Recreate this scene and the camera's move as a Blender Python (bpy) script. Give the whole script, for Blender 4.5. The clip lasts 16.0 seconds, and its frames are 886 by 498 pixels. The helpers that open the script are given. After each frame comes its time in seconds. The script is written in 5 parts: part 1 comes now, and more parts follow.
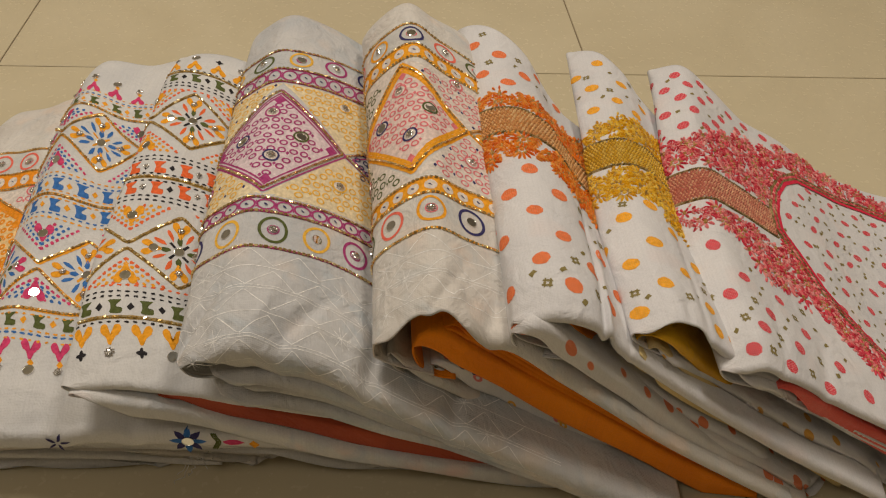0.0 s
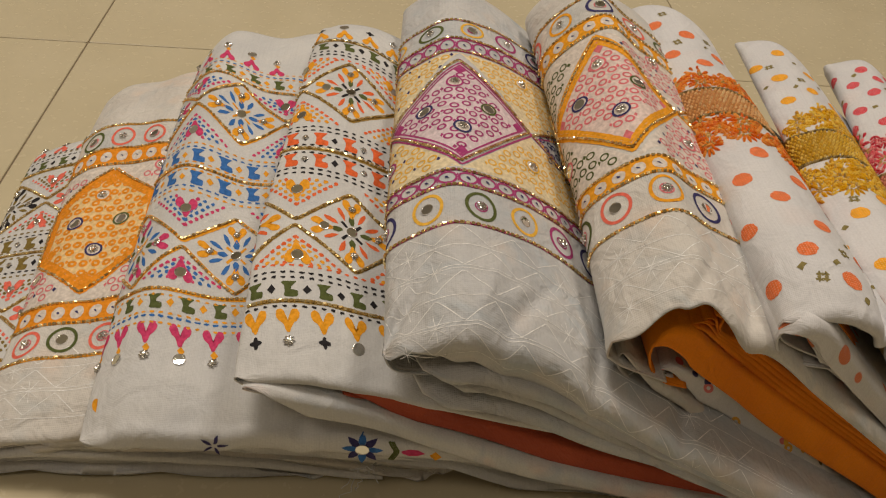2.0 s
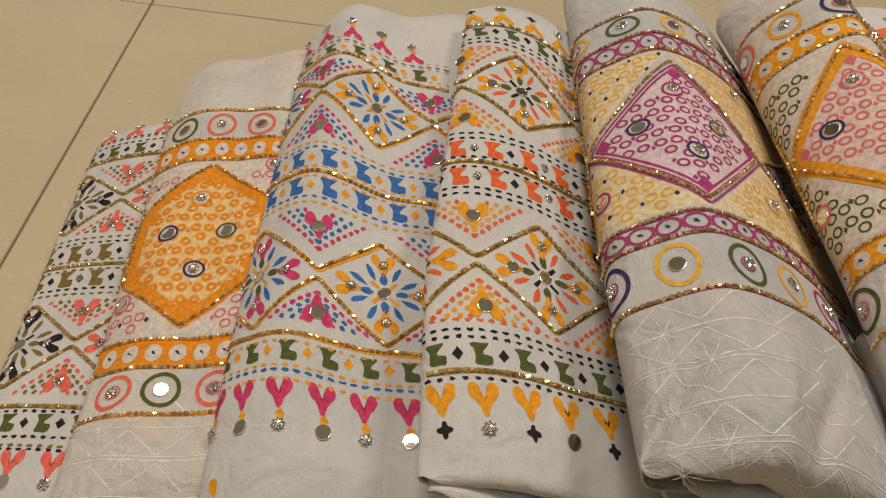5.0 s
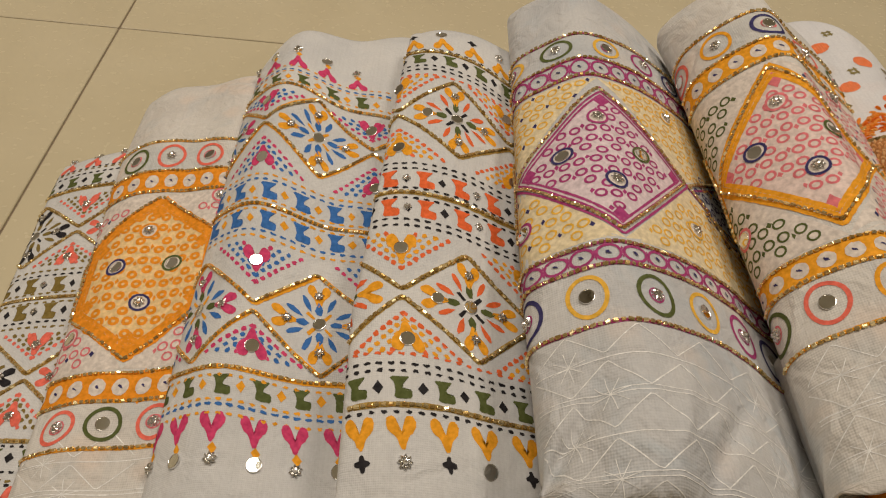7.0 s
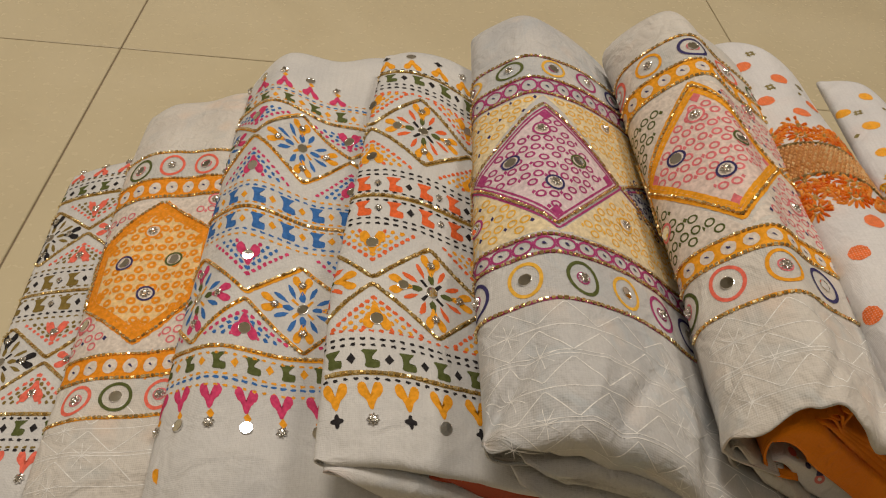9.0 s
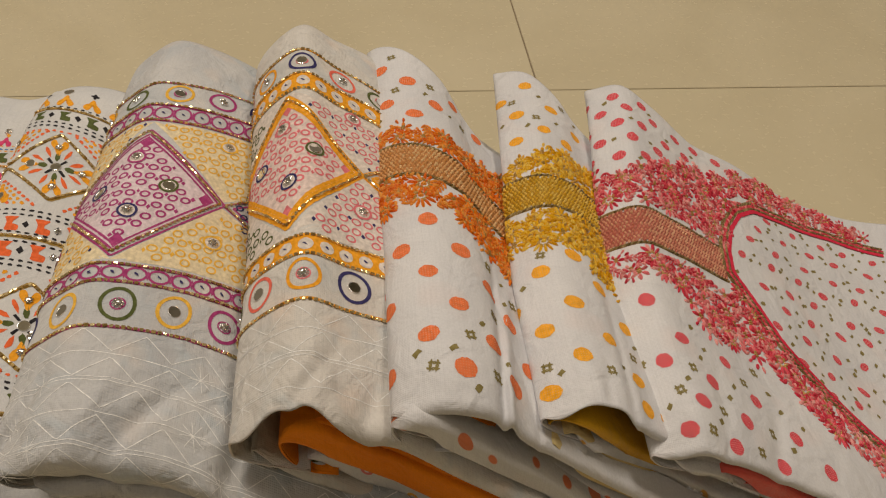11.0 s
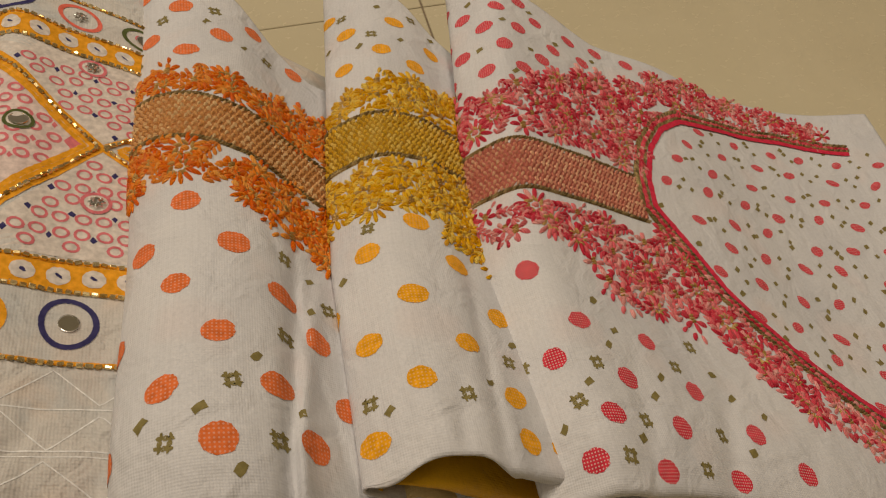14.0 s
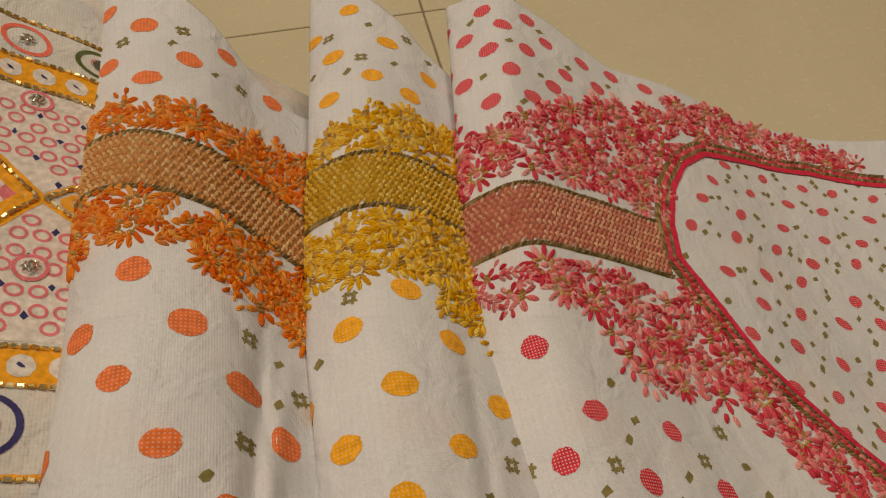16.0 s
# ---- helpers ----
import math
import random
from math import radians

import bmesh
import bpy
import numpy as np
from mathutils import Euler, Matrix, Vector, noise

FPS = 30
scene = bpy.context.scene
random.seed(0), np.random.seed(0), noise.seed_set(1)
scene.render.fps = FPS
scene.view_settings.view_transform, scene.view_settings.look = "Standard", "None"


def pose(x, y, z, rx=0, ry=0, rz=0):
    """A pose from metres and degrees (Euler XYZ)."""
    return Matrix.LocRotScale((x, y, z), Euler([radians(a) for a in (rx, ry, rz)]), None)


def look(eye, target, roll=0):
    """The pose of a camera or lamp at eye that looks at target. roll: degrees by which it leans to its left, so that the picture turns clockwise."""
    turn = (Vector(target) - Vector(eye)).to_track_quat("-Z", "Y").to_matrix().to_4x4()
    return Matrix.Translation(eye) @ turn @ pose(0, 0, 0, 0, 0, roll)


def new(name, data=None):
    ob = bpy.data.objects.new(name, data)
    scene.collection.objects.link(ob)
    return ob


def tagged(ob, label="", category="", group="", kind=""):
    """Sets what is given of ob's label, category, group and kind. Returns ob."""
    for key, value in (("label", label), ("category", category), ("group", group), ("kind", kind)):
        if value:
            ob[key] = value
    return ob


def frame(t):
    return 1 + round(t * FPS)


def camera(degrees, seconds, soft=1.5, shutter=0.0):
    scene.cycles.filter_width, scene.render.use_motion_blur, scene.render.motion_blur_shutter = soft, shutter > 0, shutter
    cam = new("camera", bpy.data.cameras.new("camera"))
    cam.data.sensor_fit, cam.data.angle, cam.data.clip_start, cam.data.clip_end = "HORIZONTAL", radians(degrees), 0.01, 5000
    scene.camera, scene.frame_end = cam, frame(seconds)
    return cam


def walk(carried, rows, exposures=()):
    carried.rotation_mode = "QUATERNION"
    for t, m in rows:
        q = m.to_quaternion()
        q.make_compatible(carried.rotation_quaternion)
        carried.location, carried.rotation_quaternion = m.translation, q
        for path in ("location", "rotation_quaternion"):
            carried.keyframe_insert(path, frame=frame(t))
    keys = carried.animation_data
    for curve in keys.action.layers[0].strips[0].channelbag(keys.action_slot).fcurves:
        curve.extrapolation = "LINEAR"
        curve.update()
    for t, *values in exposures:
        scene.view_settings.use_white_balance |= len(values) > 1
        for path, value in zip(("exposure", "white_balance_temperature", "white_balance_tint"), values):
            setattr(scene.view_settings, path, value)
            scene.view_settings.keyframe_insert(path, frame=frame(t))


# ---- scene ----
cam = camera(59.7, 16.0, soft=1.15)
PATH = [
    (0, (-0.074, 0.051, 0.428), (0.092, 1.474, -0.968), 4.4),
    (0.5, (-0.07, 0.049, 0.418), (0.09, 1.502, -0.947), 3.6),
    (1, (-0.085, 0.057, 0.406), (0.072, 1.526, -0.942), 3.8),
    (1.5, (-0.127, 0.074, 0.391), (0.033, 1.545, -0.954), 5.0),
    (2, (-0.177, 0.081, 0.367), (-0.004, 1.554, -0.974), 6.7),
    (2.5, (-0.234, 0.123, 0.339), (-0.045, 1.591, -1.006), 8.5),
    (3, (-0.279, 0.158, 0.301), (-0.083, 1.623, -1.046), 10.0),
    (3.5, (-0.299, 0.167, 0.288), (-0.104, 1.628, -1.064), 11.0),
    (4, (-0.302, 0.165, 0.293), (-0.098, 1.618, -1.067), 11.7),
    (4.5, (-0.28, 0.165, 0.308), (-0.073, 1.612, -1.057), 11.6),
    (7, (-0.23, 0.171, 0.338), (-0.054, 1.601, -1.049), 9.1),
    (7.5, (-0.19, 0.133, 0.382), (-0.003, 1.575, -0.992), 9.0),
    (8, (-0.227, 0.147, 0.341), (-0.026, 1.599, -1.019), 9.5),
    (10.5, (-0.125, 0.093, 0.426), (0.036, 1.525, -0.961), 5.7),
    (11, (-0.015, 0.113, 0.408), (0.163, 1.54, -0.982), 3.2),
    (11.5, (0.037, 0.147, 0.364), (0.236, 1.558, -1.039), 1.3),
    (12, (0.05, 0.177, 0.334), (0.258, 1.564, -1.091), -0.2),
    (12.5, (0.047, 0.204, 0.316), (0.257, 1.564, -1.136), -1.4),
    (13, (0.054, 0.217, 0.305), (0.267, 1.562, -1.16), -2.2),
    (13.5, (0.064, 0.211, 0.321), (0.278, 1.545, -1.155), -2.7),
    (14, (0.063, 0.196, 0.333), (0.286, 1.511, -1.157), -2.9),
    (14.5, (0.078, 0.226, 0.315), (0.294, 1.507, -1.206), -3.2),
    (15, (0.083, 0.259, 0.294), (0.289, 1.521, -1.244), -3.7),
    (15.5, (0.088, 0.264, 0.288), (0.287, 1.528, -1.249), -3.8),
    (16, (0.074, 0.24, 0.321), (0.286, 1.533, -1.189), -2.4),
]
walk(cam, [(t, look(eye, target, roll)) for t, eye, target, roll in PATH], [(0.0, 0.0, 6500, 10), (10.5, 0.0, 6500, 10), (12.5, -0.12, 6500, 10), (13.5, -0.22, 6850, 10), (14.5, -0.19, 6950, 10), (16.0, -0.22, 7050, 10)])

# ---- light ----
world = bpy.data.worlds.new("room_world")
scene.world = world
world.use_nodes = True
world.node_tree.nodes["Background"].inputs[0].default_value = (1.0, 0.93, 0.82, 1)
world.node_tree.nodes["Background"].inputs[1].default_value = 0.015


def ceiling_or_fill_lamp(x, y, sx, sy, power):
    d = bpy.data.lights.new("ceiling_or_fill_light", "AREA")
    d.shape, d.size, d.size_y, d.energy, d.color = "RECTANGLE", sx, sy, power, (1.0, 0.885, 0.75)
    ob = new("ceiling_or_fill_light", d)
    ob.matrix_world = pose(x, y, 2.66)
    return ob


ceiling_or_fill_lamp(-0.7, 1.1, 0.6, 0.6, 34)
ceiling_or_fill_lamp(0.9, 0.75, 0.6, 0.6, 22.5)
# Unseen fill at front left, added to brighten the front folds.
ceiling_or_fill_lamp(-1.4, -0.5, 0.6, 0.6, 9)


# ---- materials ----
def mat(name, rough=0.8, metal=0.0, spec=0.3):
    m = bpy.data.materials.new(name)
    m.use_nodes = True
    nt = m.node_tree
    b = nt.nodes["Principled BSDF"]
    b.inputs["Roughness"].default_value = rough
    b.inputs["Metallic"].default_value = metal
    b.inputs["Specular IOR Level"].default_value = spec
    return m, nt, b


def node(nt, kind, **inputs):
    n = nt.nodes.new(kind)
    for k, v in inputs.items():
        n.inputs[k.replace("_", " ")].default_value = v
    return n


def ramp(nt, fac, stops):
    r = nt.nodes.new("ShaderNodeValToRGB")
    while len(r.color_ramp.elements) < len(stops):
        r.color_ramp.elements.new(0.5)
    for e, (p, c) in zip(r.color_ramp.elements, stops):
        e.position, e.color = p, (*c, 1)
    nt.links.new(fac, r.inputs[0])
    return r.outputs[0]


def cloth(name, colour, deep, rough=0.85, weave=1600.0, bump=0.15, blotch=None, sheen=0.25, stain=None, wrinkle=0.004):
    """Woven cloth: thread bump in the cloth's own uv (metres), soft mottling."""
    m, nt, b = mat(name, rough, 0, 0.2)
    L = nt.links.new
    uv = nt.nodes.new("ShaderNodeUVMap")
    n1 = node(nt, "ShaderNodeTexNoise", Scale=22.0, Detail=4.0)
    n2 = node(nt, "ShaderNodeTexNoise", Scale=900.0, Detail=2.0)
    L(uv.outputs[0], n1.inputs["Vector"])
    L(uv.outputs[0], n2.inputs["Vector"])
    c = ramp(nt, n1.outputs[0], [(0.3, deep), (0.65, colour)])
    if blotch:
        n3 = node(nt, "ShaderNodeTexNoise", Scale=34.0, Detail=1.0)
        L(uv.outputs[0], n3.inputs["Vector"])
        f = ramp(nt, n3.outputs[0], [(0.56, (0, 0, 0)), (0.74, (0.55, 0.55, 0.55))])
        x = nt.nodes.new("ShaderNodeMix")
        x.data_type = "RGBA"
        L(f, x.inputs[0]), L(c, x.inputs[6])
        x.inputs[7].default_value = (*blotch, 1)
        c = x.outputs[2]
    if stain:
        n6 = node(nt, "ShaderNodeTexNoise", Scale=41.0, Detail=2.0, Distortion=0.8)
        shift = nt.nodes.new("ShaderNodeMapping")
        shift.inputs["Location"].default_value = (3.7, 1.9, 0)
        L(uv.outputs[0], shift.inputs["Vector"]), L(shift.outputs[0], n6.inputs["Vector"])
        x = nt.nodes.new("ShaderNodeMix")
        x.data_type = "RGBA"
        L(ramp(nt, n6.outputs[0], [(0.52, (0, 0, 0)), (0.70, (0.7, 0.7, 0.7))]), x.inputs[0]), L(c, x.inputs[6])
        x.inputs[7].default_value = (*stain, 1)
        c = x.outputs[2]
    stretch = nt.nodes.new("ShaderNodeMapping")
    stretch.inputs["Scale"].default_value = (1000, 28, 1)
    n5 = node(nt, "ShaderNodeTexNoise", Scale=1.0, Detail=2.0)
    L(uv.outputs[0], stretch.inputs["Vector"]), L(stretch.outputs[0], n5.inputs["Vector"])
    slub = nt.nodes.new("ShaderNodeMix")
    slub.data_type, slub.blend_type = "RGBA", "MULTIPLY"
    slub.inputs[0].default_value = 0.7
    L(c, slub.inputs[6])
    L(ramp(nt, n5.outputs[0], [(0.3, (0.91, 0.91, 0.91)), (0.5, (0.97, 0.97, 0.97)), (0.72, (1.0, 1.0, 1.0))]), slub.inputs[7])
    c = slub.outputs[2]
    mul = nt.nodes.new("ShaderNodeMix")
    mul.data_type, mul.blend_type = "RGBA", "MULTIPLY"
    mul.inputs[0].default_value = 0.65
    L(c, mul.inputs[6])
    L(ramp(nt, n2.outputs[0], [(0.3, (0.86, 0.86, 0.86)), (0.7, (1, 1, 1))]), mul.inputs[7])
    L(mul.outputs[2], b.inputs["Base Color"])
    b.inputs["Sheen Weight"].default_value = sheen
    w1 = nt.nodes.new("ShaderNodeTexWave")
    w2 = nt.nodes.new("ShaderNodeTexWave")
    w2.bands_direction = "Y"
    add = nt.nodes.new("ShaderNodeMath")
    for w in (w1, w2):
        w.inputs["Scale"].default_value = weave / 4
        w.inputs["Distortion"].default_value = 1.2
        w.inputs["Detail"].default_value = 1.0
        L(uv.outputs[0], w.inputs["Vector"])
    L(w1.outputs["Fac"], add.inputs[0]), L(w2.outputs["Fac"], add.inputs[1])
    bp = node(nt, "ShaderNodeBump", Strength=bump, Distance=0.0006)
    L(add.outputs[0], bp.inputs["Height"])
    n4 = node(nt, "ShaderNodeTexNoise", Scale=70.0, Detail=3.0, Distortion=0.6)
    L(uv.outputs[0], n4.inputs["Vector"])
    pucker = node(nt, "ShaderNodeBump", Strength=0.5, Distance=wrinkle)
    L(n4.outputs[0], pucker.inputs["Height"])
    L(bp.outputs[0], pucker.inputs["Normal"])
    L(pucker.outputs[0], b.inputs["Normal"])
    return m


def ink(name, colour, var=0.12, metal=0.0, rough=0.8, soft=True):
    """Print colour soaked into the weave: uneven, thin towards the edge of each shape, with bare threads."""
    m, nt, b = mat(name, rough, metal, 0.2)
    L = nt.links.new
    tc = nt.nodes.new("ShaderNodeTexCoord")
    n = node(nt, "ShaderNodeTexNoise", Scale=450.0, Detail=3.0)
    L(tc.outputs["Object"], n.inputs["Vector"])
    lo = tuple(max(0.0, c * (1 - 1.8 * var)) for c in colour)
    hi = tuple(min(1.0, c * (1 + var) + var * 0.12) for c in colour)
    c = ramp(nt, n.outputs[0], [(0.3, lo), (0.7, hi)])
    if soft:
        at = nt.nodes.new("ShaderNodeAttribute")
        at.attribute_name = "soak"
        g = node(nt, "ShaderNodeTexNoise", Scale=1500.0, Detail=2.0)
        L(tc.outputs["Object"], g.inputs["Vector"])
        add = nt.nodes.new("ShaderNodeMath")
        add.operation = "MULTIPLY_ADD"
        L(g.outputs[0], add.inputs[0]), L(at.outputs["Fac"], add.inputs[2])
        add.inputs[1].default_value = 0.75
        f = nt.nodes.new("ShaderNodeMapRange")
        f.interpolation_type = "SMOOTHSTEP"
        f.inputs["From Min"].default_value, f.inputs["From Max"].default_value = 0.24, 0.47
        f.inputs["To Min"].default_value, f.inputs["To Max"].default_value = 0.10, 1.0
        L(add.outputs[0], f.inputs[0])
        x = nt.nodes.new("ShaderNodeMix")
        x.data_type = "RGBA"
        L(f.outputs[0], x.inputs[0]), L(c, x.inputs[7])
        x.inputs[6].default_value = (0.66, 0.645, 0.63, 1)
        c = x.outputs[2]
    L(c, b.inputs["Base Color"])
    bp = node(nt, "ShaderNodeBump", Strength=0.3, Distance=0.0004)
    L(n.outputs[0], bp.inputs["Height"])
    L(bp.outputs[0], b.inputs["Normal"])
    return m


def woven_ink(name, colour, pitch=0.0011, bare=0.45):
    """A woven motif: the ground shows as fine pale squares between the coloured floats."""
    m = ink(name, colour)
    nt = m.node_tree
    b = nt.nodes["Principled BSDF"]
    base = b.inputs["Base Color"].links[0].from_socket
    uv = nt.nodes.new("ShaderNodeUVMap")
    out = []
    for d in "XY":
        w = nt.nodes.new("ShaderNodeTexWave")
        w.bands_direction = d
        w.inputs["Scale"].default_value = 0.314 / pitch
        w.inputs["Distortion"].default_value = 0.6
        nt.links.new(uv.outputs[0], w.inputs["Vector"])
        out.append(w.outputs["Fac"])
    mul = nt.nodes.new("ShaderNodeMath")
    mul.operation = "MULTIPLY"
    nt.links.new(out[0], mul.inputs[0]), nt.links.new(out[1], mul.inputs[1])
    f = ramp(nt, mul.outputs[0], [(0.38, (0, 0, 0)), (0.72, (bare, bare, bare))])
    x = nt.nodes.new("ShaderNodeMix")
    x.data_type = "RGBA"
    nt.links.new(f, x.inputs[0]), nt.links.new(base, x.inputs[6])
    x.inputs[7].default_value = (0.80, 0.70, 0.66, 1)
    nt.links.new(x.outputs[2], b.inputs["Base Color"])
    return m


def dotted_cloth(name, dot, scale=58.0, rings=()):
    """White cloth with scattered woven dots, or rings in several colours, for the inner folds."""
    m = cloth(name, (0.72, 0.712, 0.72), (0.63, 0.63, 0.65), rough=0.6, sheen=0.1, blotch=(0.70, 0.60, 0.58))
    nt = m.node_tree
    b = nt.nodes["Principled BSDF"]
    base = b.inputs["Base Color"].links[0].from_socket
    uv = nt.nodes.new("ShaderNodeUVMap")
    v = node(nt, "ShaderNodeTexVoronoi", Scale=scale, Randomness=0.8)
    nt.links.new(uv.outputs[0], v.inputs["Vector"])
    x = nt.nodes.new("ShaderNodeMix")
    x.data_type = "RGBA"
    stops = [(0.13, (0, 0, 0)), (0.16, (1, 1, 1)), (0.32, (1, 1, 1)), (0.36, (0, 0, 0))] if rings else [(0.26, (1, 1, 1)), (0.29, (0, 0, 0))]
    nt.links.new(ramp(nt, v.outputs["Distance"], stops), x.inputs[0])
    nt.links.new(base, x.inputs[6])
    x.inputs[7].default_value = (*dot, 1)
    if rings:
        pick = nt.nodes.new("ShaderNodeSeparateColor")
        nt.links.new(v.outputs["Color"], pick.inputs[0])
        c = ramp(nt, pick.outputs[0], [(i / len(rings), q) for i, q in enumerate(rings)])
        c.node.color_ramp.interpolation = "CONSTANT"
        nt.links.new(c, x.inputs[7])
    nt.links.new(x.outputs[2], b.inputs["Base Color"])
    return m


WHITE = cloth("white_cotton", (0.69, 0.685, 0.675), (0.58, 0.585, 0.595))
MUSLIN = cloth("grey_white_muslin", (0.61, 0.605, 0.60), (0.48, 0.49, 0.51), weave=1300, bump=0.15, blotch=(0.74, 0.62, 0.52), stain=(0.47, 0.52, 0.56), wrinkle=0.007)
CREAMY = cloth("cream_muslin", (0.68, 0.655, 0.615), (0.60, 0.565, 0.525), weave=1300, bump=0.15, blotch=(0.80, 0.60, 0.46), stain=(0.52, 0.55, 0.56), wrinkle=0.007)
DOTCLOTH = cloth("white_viscose", (0.72, 0.715, 0.727), (0.64, 0.64, 0.665), rough=0.6, sheen=0.1, blotch=(0.74, 0.64, 0.62))
GHOST = cloth("faintly_printed_cotton", (0.69, 0.685, 0.675), (0.58, 0.585, 0.595), blotch=(0.80, 0.50, 0.44), stain=(0.50, 0.55, 0.62))
ORANGE_CLOTH = cloth("orange_cotton", (0.90, 0.27, 0.006), (0.78, 0.21, 0.005), sheen=0.05)
RED_CLOTH = cloth("rust_red_cotton", (0.46, 0.09, 0.04), (0.34, 0.06, 0.03), sheen=0.05)
MUSTARD = cloth("mustard_satin", (0.78, 0.44, 0.02), (0.58, 0.30, 0.015), rough=0.38, bump=0.12, sheen=0.0)
YELLOW_CREAM = cloth("pale_yellow_satin", (0.74, 0.60, 0.30), (0.62, 0.48, 0.22), rough=0.4, bump=0.12, sheen=0.0)
CORAL = cloth("coral_red_satin", (0.80, 0.13, 0.10), (0.66, 0.09, 0.07), rough=0.35, bump=0.12, sheen=0.0)


def tile_material():
    m, nt, b = mat("beige_vitrified_tile", 0.22, 0, 0.5)
    L = nt.links.new
    tc = nt.nodes.new("ShaderNodeTexCoord")
    oi = nt.nodes.new("ShaderNodeObjectInfo")
    add = nt.nodes.new("ShaderNodeVectorMath")
    L(tc.outputs["Object"], add.inputs[0]), L(oi.outputs["Random"], add.inputs[1])
    n = node(nt, "ShaderNodeTexNoise", Scale=5.0, Detail=6.0, Distortion=1.2)
    L(add.outputs[0], n.inputs["Vector"])
    n2 = node(nt, "ShaderNodeTexNoise", Scale=160.0, Detail=3.0)
    L(tc.outputs["Object"], n2.inputs["Vector"])
    c = ramp(nt, n.outputs[0], [(0.3, (0.515, 0.45, 0.305)), (0.5, (0.54, 0.475, 0.325)), (0.75, (0.565, 0.50, 0.35))])
    L(c, b.inputs["Base Color"])
    r = nt.nodes.new("ShaderNodeMapRange")
    r.inputs["To Min"].default_value, r.inputs["To Max"].default_value = 0.16, 0.34
    L(n2.outputs[0], r.inputs[0]), L(r.outputs[0], b.inputs["Roughness"])
    return m


def plain(name, colour, rough=0.8, metal=0.0, bump=0.2, scale=60.0):
    m, nt, b = mat(name, rough, metal, 0.3)
    tc = nt.nodes.new("ShaderNodeTexCoord")
    n = node(nt, "ShaderNodeTexNoise", Scale=scale, Detail=5.0)
    nt.links.new(tc.outputs["Object"], n.inputs["Vector"])
    nt.links.new(ramp(nt, n.outputs[0], [(0.3, tuple(c * 0.86 for c in colour)), (0.7, colour)]), b.inputs["Base Color"])
    bp = node(nt, "ShaderNodeBump", Strength=bump, Distance=0.002)
    nt.links.new(n.outputs[0], bp.inputs["Height"])
    nt.links.new(bp.outputs[0], b.inputs["Normal"])
    return m


DOTS_ORANGE, DOTS_YELLOW = dotted_cloth("orange_dotted_viscose", (0.66, 0.19, 0.08)), dotted_cloth("yellow_dotted_viscose", (0.66, 0.34, 0.06))
INNER_PRINT = dotted_cloth("printed_inner_muslin", (0.50, 0.27, 0.06), 105.0, ((0.72, 0.36, 0.03), (0.035, 0.03, 0.12), (0.66, 0.17, 0.16), (0.78, 0.44, 0.05), (0.09, 0.10, 0.03)))
TILE = tile_material()
GROUT = plain("dark_grout", (0.24, 0.185, 0.125))
WALL = plain("cream_wall_paint", (0.36, 0.325, 0.27), 0.8)
CEIL = plain("white_ceiling_paint", (0.80, 0.78, 0.74), 0.9)


# ---- mesh helpers ----
def mesh_object(name, verts, faces, materials, parent=None, label="", smooth=True, slots=None, uvs=None):
    me = bpy.data.meshes.new(name)
    me.from_pydata([tuple(map(float, v)) for v in verts], [], [tuple(map(int, f)) for f in faces])
    for m in materials if isinstance(materials, (list, tuple)) else [materials]:
        me.materials.append(m)
    if slots is not None:
        me.polygons.foreach_set("material_index", np.asarray(slots, dtype=np.int32))
    if uvs is not None:
        layer = me.uv_layers.new(name="UVMap")
        idx = np.empty(len(me.loops), dtype=np.int32)
        me.loops.foreach_get("vertex_index", idx)
        layer.data.foreach_set("uv", np.asarray(uvs, dtype=np.float32)[idx].ravel())
    if smooth:
        me.polygons.foreach_set("use_smooth", np.ones(len(me.polygons), dtype=bool))
    me.update()
    ob = new(name, me)
    if parent is not None:
        ob.parent = parent
        ob.matrix_parent_inverse = parent.matrix_basis.inverted()
    if label:
        tagged(ob, label)
    return ob


def slab(name, x0, x1, y0, y1, z0, z1, material, bevel=0.0, parent=None):
    bm = bmesh.new()
    bmesh.ops.create_cube(bm, size=1)
    bmesh.ops.scale(bm, vec=(x1 - x0, y1 - y0, z1 - z0), verts=bm.verts)
    bmesh.ops.translate(bm, vec=((x0 + x1) / 2, (y0 + y1) / 2, (z0 + z1) / 2), verts=bm.verts)
    if bevel:
        bmesh.ops.bevel(bm, geom=bm.edges, offset=bevel, segments=1, affect="EDGES")
    me = bpy.data.meshes.new(name)
    bm.to_mesh(me)
    bm.free()
    me.materials.append(material)
    ob = new(name, me)
    if parent is not None:
        ob.parent = parent
    return ob


